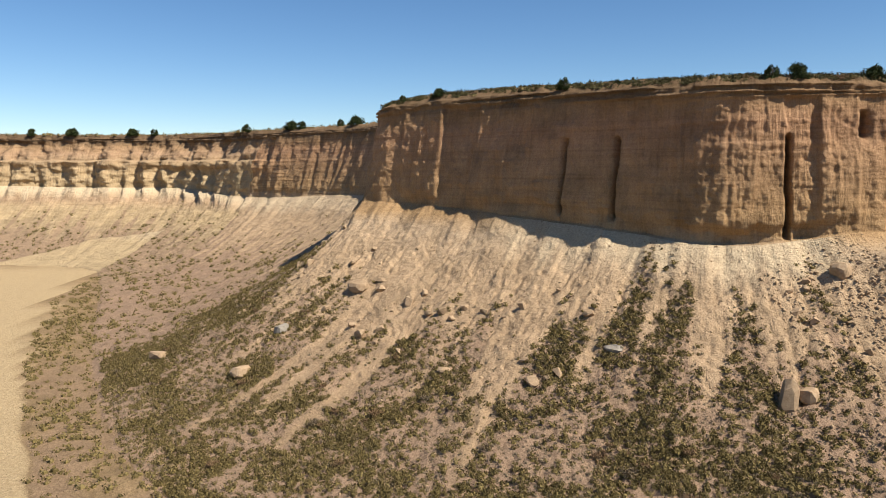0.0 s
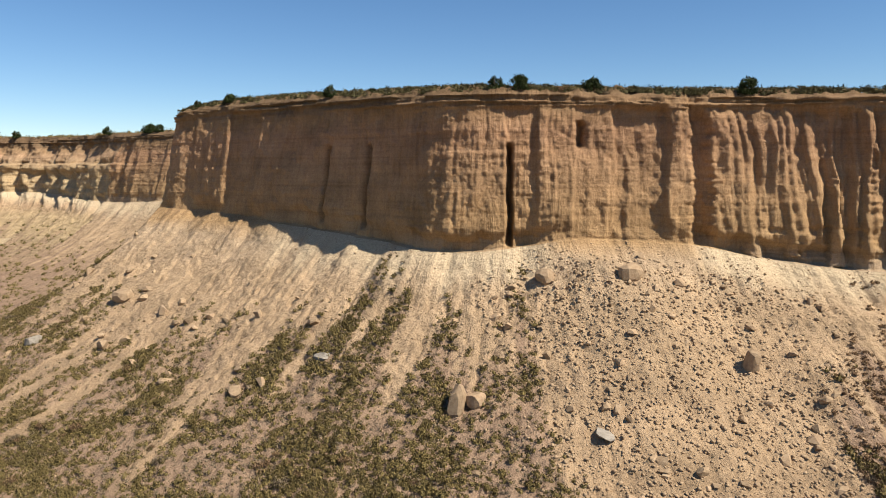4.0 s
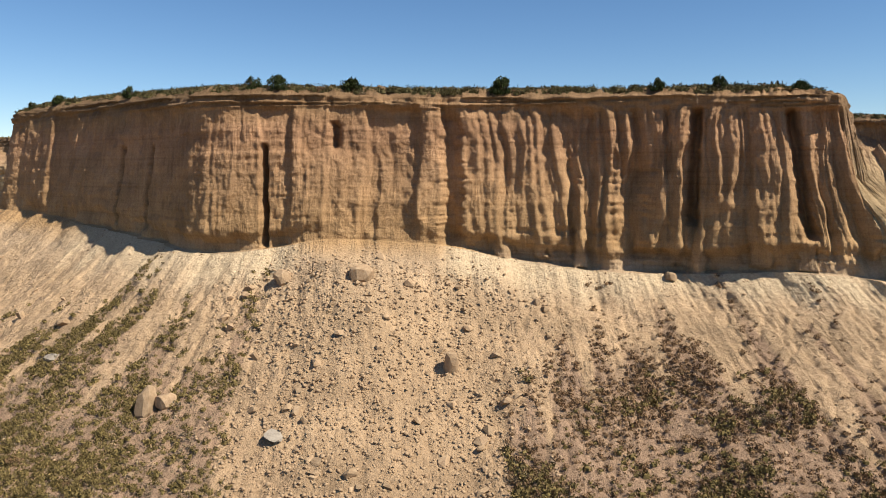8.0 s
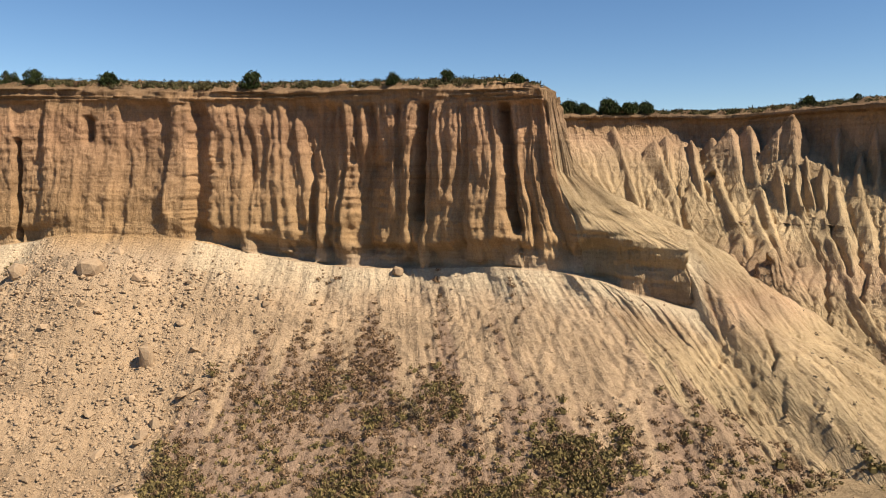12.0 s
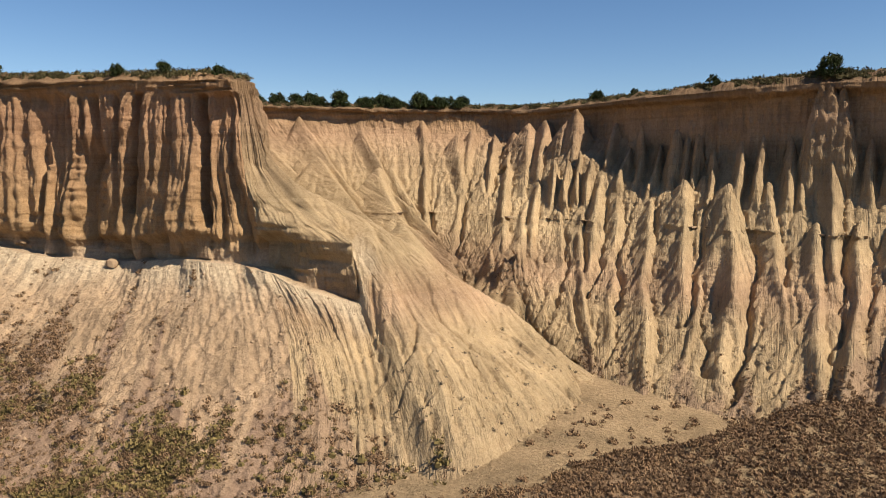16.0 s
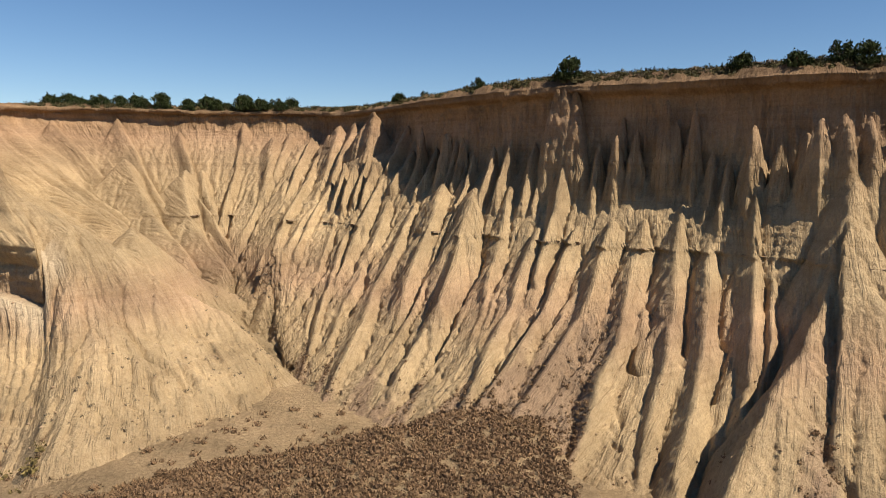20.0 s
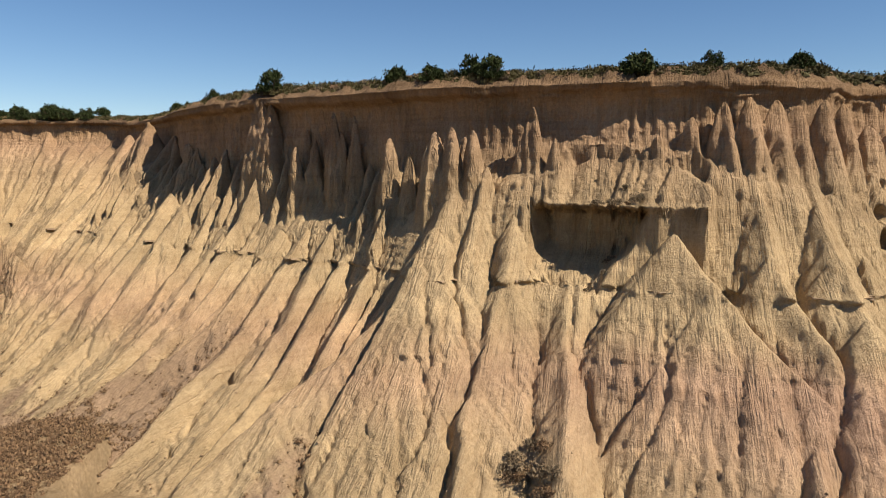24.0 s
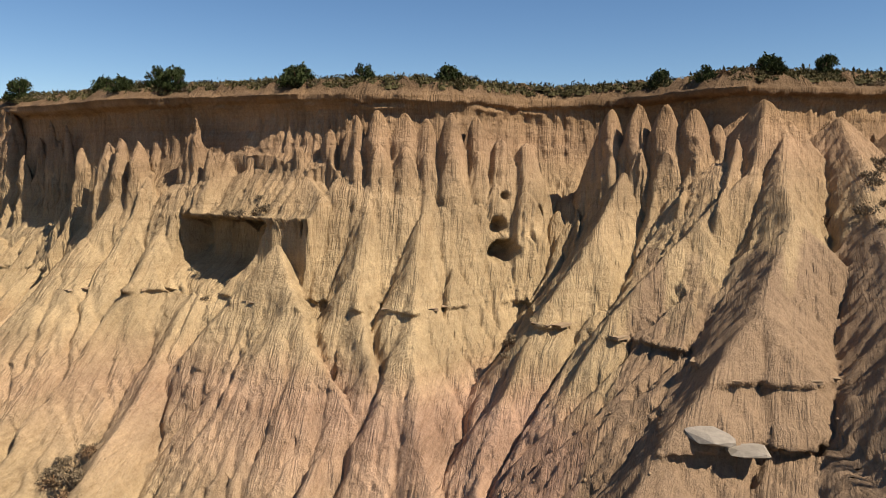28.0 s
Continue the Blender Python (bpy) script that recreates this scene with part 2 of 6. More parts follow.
def fbm(x, y, z, octaves=4, seed=0, gain=0.5):
    r, a = 0.0, 1.0
    for k in range(octaves):
        r = r + a * vnoise(x, y, z, seed + k)
        x, y, z, a = 2.03 * (0.8 * x + 0.6 * y), 2.03 * (0.8 * y - 0.6 * x), z * 2.03 + 1.7, a * gain
    return r


def smooth(a, b, x):
    t = np.clip((x - a) / (b - a), 0, 1)
    return t * t * (3 - 2 * t)


def spurs(s, width, seed, power=1.5):
    """Rounded ribs with sharp runnels between them, of uneven width along s: 0 in a runnel, to 1 on a crest."""
    rng = np.random.RandomState(seed)
    lo, hi = float(s.min()) - 3 * width, float(s.max()) + 3 * width
    edges = np.cumsum(rng.uniform(0.5, 1.6, int((hi - lo) / width) + 40) * width) + lo
    size = rng.uniform(0.42, 1.0, len(edges) + 1)
    k = np.clip(np.searchsorted(edges, s), 1, len(edges) - 1)
    p = (s - edges[k - 1]) / (edges[k] - edges[k - 1]) * 2 - 1
    return (1 - np.abs(p) ** power) * size[k]


# ---- the plan: rim, foot of the wall, middle of the slope, toe ----
STATIONS, NUMBERS = [], []


def station(key, rim, foot, middle, toe):
    STATIONS.append((rim, foot, middle, toe))
    NUMBERS.append(key)


# far mesa, and the receding wall behind the bluff
station(0, (-420, 318, 41), (-420, 310, 24), (-420, 292, 13), (-420, 250, 0))
station(1, (-200, 285, 41), (-200, 279, 23), (-200, 262, 12), (-200, 222, 0.5))
station(2, (-135, 278, 40.5), (-135, 272, 22), (-132, 252, 12), (-125, 212, 0.5))
station(3, (-100, 273, 40.5), (-101, 267, 22), (-98, 246, 13), (-102, 205, 1))
station(4, (-60, 239, 40.5), (-63, 234, 20), (-66, 215, 12), (-82, 170, 0.5))
station(5, (-22, 207, 41), (-28, 201, 22), (-36, 188, 14), (-64, 130, 0.3))
station(6, (-5, 166, 40.5), (-11, 164, 23), (-24, 150, 15), (-54, 110, 0.2))
# bluff
station(7, (-11.5, 130, 39.6), (-14.5, 129, 24), (-21, 118, 16), (-45, 92, 0.0))
station(8, (-3, 121.5, 40.6), (-5, 119, 23.8), (-14, 104, 13), (-36, 76, -0.3))
station(9, (8, 111.5, 40.6), (5, 109, 23.2), (-2, 95, 13), (-22, 60, -0.5))
station(10, (22, 95.8, 39.8), (20.5, 93, 22), (13, 80, 12.5), (0, 46, -0.5))
station(11, (32.5, 84, 39.2), (31.5, 82, 21), (27, 70, 12.5), (16, 40, -1.5))
station(12, (40, 82.3, 39.2), (40, 80, 21.8), (38, 67, 13), (33, 38, -1.5))
station(13, (47, 82, 39.2), (46.5, 78.5, 22.8), (48, 66, 14), (47, 36, -2))
station(14, (58.5, 79.8, 38.8), (58.5, 77, 22.3), (58, 64, 12.8), (58, 34, -1.5))
station(15, (66, 78.8, 38.8), (67, 75.5, 20.8), (66.5, 63, 13.5), (64, 34, -0.5))
station(16, (76, 75.3, 38.6), (76, 72, 19.8), (75, 61.5, 13.6), (71, 34, 0.7))
station(17, (84, 71.2, 38.4), (83, 69.5, 19.8), (83.5, 59.5, 14.8), (81, 34, 2.5))
station(18, (92, 66.7, 38), (92.5, 62.5, 20.8), (94, 54, 15), (95, 33, 5))
station(19, (96.5, 64, 37.8), (99.5, 59, 20.3), (103, 51.5, 14.8), (103, 34, 6))
station(19.4, (97.2, 64.2, 37.8), (104, 57, 18.9), (107, 50, 13.8), (108, 34.5, 6.6))
# nose and the spur that runs down from it
station(19.8, (97.6, 64.6, 37.7), (108.6, 55.3, 17.9), (111, 48.5, 13.2), (112, 35, 7))
station(20.3, (97.8, 65, 37.7), (109.5, 59.5, 24.4), (115, 53.5, 16.6), (119, 39, 8.2))
station(21, (98, 66, 37.7), (106, 64.5, 21.5), (116, 64, 17.0), (129, 52, 9.5))
station(22, (96, 72, 37.8), (102.5, 72, 22.5), (115, 71, 17), (128, 60, 10.8))
# amphitheatre
station(23, (86, 84, 38), (93, 86, 28), (107, 83, 21.5), (126.5, 67, 12.5))
station(24, (84, 99, 38.3), (91, 97, 31), (103, 91, 23.5), (126, 71, 14))
station(25, (96, 103.5, 38.5), (100, 100.5, 32), (109, 91, 23.5), (126.2, 72, 14.2))
station(26, (110, 104.5, 38.3), (111.5, 101, 32.5), (115, 89, 23), (126.5, 71, 14))
station(27, (124, 104.3, 38.4), (124, 100, 33), (121, 84, 22.5), (127, 68, 13))
station(28, (131, 99, 38), (129.5, 94.5, 30.5), (126.2, 76, 20.8), (128, 63, 11.8))
station(29, (137.5, 91.2, 38.2), (135, 87, 31.5), (131, 73, 20.5), (129.5, 59, 11))
station(30, (144.5, 78.8, 38.3), (142.8, 75.3, 27.0), (138, 66, 19.5), (133, 53, 10.8))
station(31, (150.0, 71.6, 38.4), (148.0, 68.8, 27.0), (145, 60.3, 20.0), (138, 47, 10.7))
station(32, (155.6, 66.2, 38.6), (154.2, 64.0, 27.0), (151.6, 58.2, 22.3), (142, 43, 11))
station(33, (161.2, 61.4, 38.4), (159.8, 59.2, 26.5), (157.8, 54.5, 22.4), (148, 40, 12))
station(34, (167.6, 56.2, 38.3), (166.2, 54.0, 26.6), (164.8, 48.6, 22.4), (152.8, 30.3, 8.8))
# fluted wall
station(35, (174.8, 50.4, 38.3), (173.2, 48.0, 28.0), (171.1, 42.2, 22.7), (162.3, 26.0, 8.6))
station(36, (182, 48.7, 38.4), (181, 45, 31), (179.1, 39.3, 23.2), (171.7, 18.6, 7.7))
station(37, (189.5, 45.2, 38.4), (188.5, 42, 32), (187.2, 35.8, 23.2), (181.1, 14.3, 7.7))
station(38, (196, 42.5, 38.3), (196, 39, 31), (195, 32.8, 23.2), (189.9, 11.3, 9.1))
station(39, (203, 42.2, 38.3), (202, 38.5, 30), (200.5, 31, 23.2), (195.4, 12.2, 9.1))
station(40, (209.7, 48, 38.4), (209, 41, 29.5), (205.4, 32.4, 23.2), (197.6, 10.1, 10.6))
station(41, (217, 48, 38.6), (214, 42, 31), (208.6, 24, 23.2), (200.5, 6.6, 12.8))
station(42, (224, 39, 38.8), (221.5, 33.5, 33), (212.5, 17.5, 23.4), (203.1, 0.8, 16.3))
station(43, (234, 41, 39), (231, 36, 32), (222, 14, 24), (213, -3, 18.5))
station(44, (246, 46, 39.5), (244, 41, 32), (236, 18, 25), (228, -5, 18))
station(45, (300, 50, 40), (300, 45, 32), (292, 20, 24), (288, -8, 16))
station(46, (420, 70, 40), (420, 65, 32), (415, 40, 24), (410, 5, 12))
CURVES = np.array(STATIONS, dtype=float)          # station, curve, xyz
COUNT = len(CURVES)


def glide(values, u):
    """Monotone cubic through evenly numbered stations."""
    d = np.diff(values, axis=0)
    slope = np.zeros_like(values)
    same = d[:-1] * d[1:] > 0
    slope[1:-1] = np.where(same, 2 * d[:-1] * d[1:] / np.where(same, d[:-1] + d[1:], 1), 0) * 0.6 + 0.4 * np.where(same, (d[:-1] + d[1:]) / 2, (d[:-1] + d[1:]) / 4)
    slope[0], slope[-1] = d[0], d[-1]
    k = np.clip(u.astype(int), 0, len(values) - 2)
    t = (u - k).reshape((-1,) + (1,) * (values.ndim - 1))
    a, b, m0, m1 = values[k], values[k + 1], slope[k], slope[k + 1]
    return (2 * t ** 3 - 3 * t ** 2 + 1) * a + (t ** 3 - 2 * t ** 2 + t) * m0 + (-2 * t ** 3 + 3 * t ** 2) * b + (t ** 3 - t ** 2) * m1


# columns: close together near the flight line, wider far off
fine_u = np.linspace(0, COUNT - 1, 12000)
fine_c = glide(CURVES, fine_u)
mean_c = fine_c[:, :3].mean(axis=1)
step_len = np.linalg.norm(np.diff(fine_c[:, :, :2], axis=0), axis=2)
step_len = np.maximum(np.maximum(step_len[:, 1], step_len[:, 2]), 0.8 * step_len[:, 0])
far = np.clip(mean_c[:-1, 1] * 0.0026, 0.155, 1.2) + np.clip(mean_c[:-1, 0] - 228, 0, 200) * 0.012 + np.clip(-140 - mean_c[:-1, 0], 0, 300) * 0.01
count_along = np.concatenate([[0], np.cumsum(step_len / far)])
NCOL = int(count_along[-1])
U = np.interp(np.linspace(0, count_along[-1], NCOL), count_along, fine_u)
C = glide(CURVES, U)
U = np.interp(U, np.arange(COUNT), NUMBERS)
R, F, M, T = C[:, 0], C[:, 1], C[:, 2], C[:, 3]


def run_length(*curves):
    return np.concatenate([[0], np.cumsum(np.max([np.linalg.norm(np.diff(c[:, :2], axis=0), axis=1) * k for c, k in curves], axis=0))])


S = run_length(((R + F) / 2, 1.0), (F, 0.9))        # metres along the wall
S2 = run_length((M, 1.0), ((M + T) / 2, 0.9))       # metres along the slope


def near_u(x, y):
    """Column whose wall passes nearest to a place."""
    return int(np.argmin((((R + F) / 2)[:, :2] - np.array((x, y))) ** 2 @ np.ones(2)))


def col_at(u):
    return int(np.searchsorted(U, u))


def style(*pairs):
    return np.interp(U, [p[0] for p in pairs], [p[1] for p in pairs])[None]


FLUTE = style((0, 0.2), (3.6, 0.2), (4.4, 0.4), (6, 0.4), (7.3, 0.25), (12, 0.25), (14, 0.25), (14.9, 0.55), (17, 0.6), (18.8, 0.6), (19.3, 0.7), (20, 0.7), (23, 0.6), (30, 0.7), (46, 0.8))
PIPES = style((0, 0.25), (3.6, 0.25), (4.4, 0.45), (6, 0.5), (7, 0.0), (14.2, 0.0), (14.7, 0.7), (17, 0.75), (18.8, 0.85), (19.2, 0.6), (20.2, 0.5), (22, 0.2), (46, 0.25))
PANEL = style((0, 1.2), (6, 1.0), (7, 0.9), (11, 0.9), (12, 0.9), (14.5, 1.0), (16, 0.8), (19, 0.6), (20, 0.0), (46, 0.0))
CHUNK = style((0, 0.6), (7, 0.9), (11.4, 0.9), (11.8, 1.0), (15, 1.0), (18.7, 0.8), (19.1, 1.2), (20.2, 1.1), (20.6, 0.3), (23, 0.45), (46, 0.5))
RILL = style((0, 0.4), (6, 0.4), (7, 0.2), (12, 0.12), (12.6, 0.1), (14.3, 0.1), (15, 0.1), (17, 0.12), (19, 0.14), (19.8, 0.4), (20.3, 1.0), (21, 0.95), (22, 0.6), (25, 0.6), (26, 0.9), (29, 1.0), (33, 0.9), (35, 0.75), (40, 0.75), (42, 0.9), (46, 0.9))
UNDER = style((0, 1.0), (6, 0.4), (7, 0.1), (9, 0.3), (10, 0.8), (11.5, 1.2), (13, 0.1), (14, 0.3), (14.7, 1.4), (18, 1.5), (18.6, 0.4), (19, 2.4), (19.6, 2.6), (19.85, 1.2), (20.3, 0.0), (46, 0.0))
NF, NS, NT = 140, 205, 10                          # rows of the wall, the slope, the buried toe
w = np.linspace(0, 1, NF)[:, None]
q = (np.linspace(0, 1, NS + 1)[1:] ** 1.05)[:, None]

# base surface
ease = style((0, 1.0), (18.9, 1.0), (19.8, 1.5), (20.3, 2.8), (21, 3.0), (22, 2.6), (24, 1.8), (28, 2.4), (29.3, 5.0), (34.6, 5.0), (36, 3.2), (40, 3.2), (41, 3.0), (46, 2.4))
cape = style((18.9, 0.0), (19.15, 1.0), (19.85, 1.0), (20.2, 0.0))
g = w ** ease * (1 - cape) + np.interp(w, (0, 0.42, 0.55, 0.74, 1), (0, 0.16, 0.36, 0.93, 1)) * cape
face = R[None] + (F - R)[None] * np.stack([g, g, w + 0 * g], axis=2)
ab = np.linalg.norm(M - F, axis=1)
qm = np.clip(ab / (ab + np.linalg.norm(T - M, axis=1)), 0.25, 0.75)[None]
l0, l1, l2 = (q - qm) * (q - 1) / qm, q * (q - 1) / (qm * (qm - 1)), q * (q - qm) / (1 - qm)
slope = l0[..., None] * F[None] + l1[..., None] * M[None] + l2[..., None] * T[None]

# outward direction, away from the mesa
arc_pts = (F + M) / 2
tang = np.gradient(arc_pts[:, :2], axis=0)
kernel = np.hanning(91)
kernel /= kernel.sum()
tang = np.stack([np.convolve(np.pad(tang[:, k], 45, mode="edge"), kernel, "valid") for k in (0, 1)], axis=1)
tang /= np.linalg.norm(tang, axis=1)[:, None]
OUT = np.stack([tang[:, 1], -tang[:, 0], 0 * tang[:, 0]], axis=1)


def warped(s, z, freq, amp, seed, sway=0.25):
    return s[None] + amp * vnoise(s[None] * freq, z * freq * 0.5, 0 * z, seed) + sway * amp * vnoise(s[None] * freq * 4, z * freq * 2, 0 * z, seed + 1)


def panels(s, width, seed):
    """Flat panels of uneven width, each set forward or back, with short returns."""
    r = np.random.RandomState(seed)
    lo, hi = float(s.min()) - 3 * width, float(s.max()) + 3 * width
    edges = np.cumsum(r.uniform(0.4, 1.7, int((hi - lo) / width) + 40) * width) + lo
    depth = r.uniform(-1, 1, len(edges) + 1)
    k = np.clip(np.searchsorted(edges, s), 1, len(edges) - 1)
    return depth[k - 1] + (depth[k] - depth[k - 1]) * smooth(0, 0.35, s - edges[k - 1])


# relief of the wall
fx, fy, fz = face[..., 0], face[..., 1], face[..., 2]
sw = warped(S, fz, 0.25, 0.7, 11)
capped = smooth(0.05, 0.12, w + 0.02 * vnoise(S[None] * 0.8, 0 * fz, 0 * fz, 55))
patch = smooth(-0.45, 0.25, vnoise(S[None] * 0.09, fz * 0.10, 0 * fz, 5))
pipes = 1.7 * (spurs(sw, 4.2, 1, 3.0) - 0.5) * (0.3 + 0.7 * patch) + 0.75 * (spurs(sw, 1.7, 2, 2.0) - 0.45) * (0.25 + 0.75 * smooth(-0.3, 0.4, vnoise(S[None] * 0.21, fz * 0.16, 0 * fz, 6)))
flutes = 0.55 * (spurs(sw, 1.35, 8, 1.6) - 0.7) + 0.22 * spurs(sw, 0.55, 3)
ridge_noise = 1 - np.abs(fbm(fx * 0.5, fy * 0.5, fz * 0.42, 3, 24))
chunky = 0.30 * fbm(fx * 0.3, fy * 0.3, fz * 0.16, 3, 21) + 0.06 * ridge_noise * (0.3 + patch) + 0.12 * fbm(fx * 0.9, fy * 0.9, fz * 0.6, 3, 31, 0.6) + 0.22 * panels(sw, 2.2, 27) * smooth(-0.2, 0.3, vnoise(S[None] * 0.15, fz * 0.12, 0 * fz, 28))
bed = fbm(0 * fz + 3.3, S[None] * 0.02 + 0.3 * vnoise(S[None] * 0.2, fz * 0.2, 0 * fz, 43), fz * 0.9, 4, 41)
bed_f = (style((0, 0.05), (7, 0.09), (14, 0.08), (20, 0.07), (46, 0.05)) + 0.16 * smooth(25.5, 24.0, fz + 0.8 * vnoise(S[None] * 0.2, 0 * fz, 0 * fz, 45)) * style((0, 0.0), (11, 0.2), (14.3, 0.4), (15.5, 1.0), (20, 1.0), (20.4, 0.0), (46, 0.0))) * np.sign(bed) * np.abs(bed) ** 0.6 * (0.4 + 0.6 * smooth(-0.2, 0.4, vnoise(S[None] * 0.12, fz * 0.3, 0 * fz, 44)))
cap_f = 0.45 * smooth(0.10, 0.05, w) * (0.6 + 0.5 * np.sign(vnoise(S[None] * 0.02, fz * 2.4, 0 * fz, 51)) + 0.5 * vnoise(S[None] * 0.5, fz * 2, 0 * fz, 52))
edge_u = w + 0.04 * vnoise(S[None] * 0.16, 0 * fz, 0 * fz, 61) + 0.02 * vnoise(S[None] * 0.6, 0 * fz, 0 * fz, 63)
under_f = -UNDER * smooth(0.86 - 0.12 * cape, 0.93 - 0.08 * cape, edge_u) * (0.8 + 0.4 * vnoise(S[None] * 0.3, 0 * fz, 0 * fz, 62))
RECESS = style((0, 0.0), (14.3, 0.0), (14.8, 0.25), (18.8, 0.3), (19.2, 0.0), (22.5, 0.0), (24, 0.7), (28, 0.9), (29.5, 1.6), (34.0, 1.6), (35.2, 1.3), (36.0, 0.45), (40, 0.45), (41, 0.7), (46, 0.7))
fringe = style((0, 0.3), (34, 0.3), (36, 0.5), (46, 0.5)) * (spurs(sw, 0.75, 9, 1.9) - 0.4) * smooth(0.06, 0.1, w) * smooth(0.75, 0.35, w) * smooth(0, 0.3, RECESS)
dface = fringe - RECESS * smooth(0.055, 0.09, w) * (1 - smooth(0.65, 1.0, w)) + (1 - 0.85 * cape * smooth(0.44, 0.56, w)) * capped * (1 - smooth(0.84, 0.99, w) * smooth(20.5, 19.5, U)[None]) * (PIPES * pipes + FLUTE * flutes + 0.6 * PANEL * panels(sw, 5.0, 15)) + CHUNK * chunky + bed_f * (1 + 1.2 * cape) + cap_f + under_f

dface += style((0, 1.0), (3.6, 1.0), (4.4, 0.0), (46, 0.0)) * (2.6 * smooth(39.0, 32.4, fz) + 2.4 * smooth(32.2, 31.4, fz + 0.5 * vnoise(S[None] * 0.08, 0 * fz, 0 * fz, 64)) - 2.2 - 1.5 * smooth(31.0, 28.5, fz + 1.2 * vnoise(S[None] * 0.1, 0 * fz, 0 * fz, 66)) + 1.6 * vnoise(S[None] * 0.07, fz * 0.03, 0 * fz, 65) + 0.9 * panels(S[None] + 0 * fz, 9.0, 16) * smooth(33, 30, fz) + 3.4 * (spurs(S[None] + 0.8 * vnoise(S[None] * 0.1, fz * 0.1, 0 * fz, 67), 9.0, 68, 1.4) - 0.5) * smooth(40.5, 36.0, fz) + 1.2 * fbm(S[None] * 0.25, fz * 0.25, 0 * fz, 3, 69))

# relief of the slope
sx, sy, sz = slope[..., 0], slope[..., 1], slope[..., 2]
ss = warped(S2, sz, 0.16, 1.0, 12, 0.1)
rise = smooth(0.0, 0.18, q) * (1 - style((0, 0.7), (32, 0.7), (35, 0.3), (46, 0.3)) * smooth(0.6, 1.0, q))
great = style((0, 1.4), (20, 1.4), (23, 1.7), (31, 1.7), (33, 2.2), (36, 2.0), (46, 2.4))
ribs = great * spurs(ss, 7.5, 4, 1.0) * smooth(0.05, 0.45, q) + style((0, 1.05), (19, 1.05), (21, 0.6), (33, 0.6), (36, 0.5), (46, 0.6)) * spurs(ss, 2.5, 6, 1.0) * (0.55 + 0.45 * vnoise(ss * 0.08, q * 3, 0 * sz, 19)) * (1 - style((0, 0.55), (31, 0.55), (34, 0.1), (46, 0.1)) * smooth(0.25, 0.7, q)) + 0.24 * spurs(ss, 1.05, 7, 1.0) * (1 - 0.5 * q) + style((0, 0.0), (19.4, 0.0), (20, 0.55), (22, 0.5), (24, 0.1), (30, 0.2), (34, 0.25), (46, 0.25)) * (spurs(ss, 1.6, 29, 1.0) - 0.4) - 1.5
planar = style((0, 0.0), (20.2, 0.0), (20.6, 0.35), (22.5, 0.4), (24, 0.65), (31, 0.65), (34.6, 0.85), (46, 0.85))   # where pyramids take the place of folds
rill_s = RILL * rise * ribs * (1 - planar)
keep = (dface - under_f)[-1][None]
rough_s = 0.30 * fbm(sx * 0.2, sy * 0.2, sz * 0.2, 3, 22) + 0.10 * fbm(sx * 1.1, sy * 1.1, sz * 1.1, 3, 32)
rough_s = rough_s * (1 - 0.6 * planar)
dslope = rill_s + rough_s * smooth(0, 0.06, q) + keep * (1 - smooth(0.0, 0.2, q))

# uneven foot of the bluff: small aprons of washed earth between hollows
foot = style((0, 0.4), (6.8, 0.4), (7.5, 1.0), (12.2, 1.0), (12.8, 0.4), (14.2, 0.5), (15, 1.1), (19, 1.1), (19.6, 0.3), (20.2, 0.0), (46, 0.0))
apron = spurs(S2[None] + 0 * q[:1], 8.0, 33, 1.3) + 0.15 * spurs(S2[None] + 0 * q[:1], 2.2, 34, 1.2) - 0.5
dslope += foot * 1.1 * apron * smooth(0.25, 0.02, q)
dface += foot * 1.1 * apron * smooth(0.9, 1.0, w)

# loose heap under the bluff
heap = np.exp(-((S2[None] - S2[col_at(13.25)]) / 6.0) ** 2)
dslope += 1.5 * heap * smooth(0, 0.1, q) * smooth(0.75, 0.2, q)

# half cones, pillars and ribs that lean against the wall
rng = np.random.RandomState(7)


def both(i, reach):
    lo, hi = max(0, np.searchsorted(S, S[i] - reach)), min(NCOL, np.searchsorted(S, S[i] + reach))
    return lo, hi, ((fz[:, lo:hi], dface), (sz[:, lo:hi], dslope))


def cone(i, apex, k, drop=16.0, flat=1.0, lean=0.0, fade=0.8, wall_only=False):
    lo, hi, pair = both(i, 7)
    for zl, dd in pair[:1] if wall_only else pair:
        fall = apex - zl
        wob = 0.35 * vnoise(S[lo:hi][None] * 0.8, zl * 0.55, 0 * zl, 78) + 0.15 * vnoise(S[lo:hi][None] * 2.1, zl * 1.2, 0 * zl, 79)
        rad = np.clip(fall + 1.2 * wob, 0, drop) * k + 0.22 * (fall > 0)
        off = np.abs(S[lo:hi][None] - S[i] - lean * fall + wob * 0.8) / np.maximum(rad, 1e-3)
        shape = rad * np.clip(1 - off ** 1.7, 0, None) * flat
        shape *= 1 - smooth(drop * fade, drop, fall)
        old = dd[:, lo:hi]
        dd[:, lo:hi] = np.where(shape > 0, np.maximum(old, old * 0.4 + shape), old)


def slot(x, y, z0, z1, width, depth, power=3, soft=0.4):
    i = near_u(x, y)
    lo, hi, pair = both(i, 3 * width + 0.5)
    for zl, dd in pair:
        wob = 0.4 * width * vnoise(zl * 0.5, 0 * zl + 0.3 * x, 0 * zl, 77) + 0.2 * width * vnoise(zl * 2.0, 0 * zl + 0.3 * x, 0 * zl, 78)
        dd[:, lo:hi] -= depth * np.exp(-(np.abs(S[lo:hi][None] - S[i] + wob) / width) ** power) * smooth(z0 - soft, z0 + soft, zl) * smooth(z1 + soft, z1 - soft, zl)


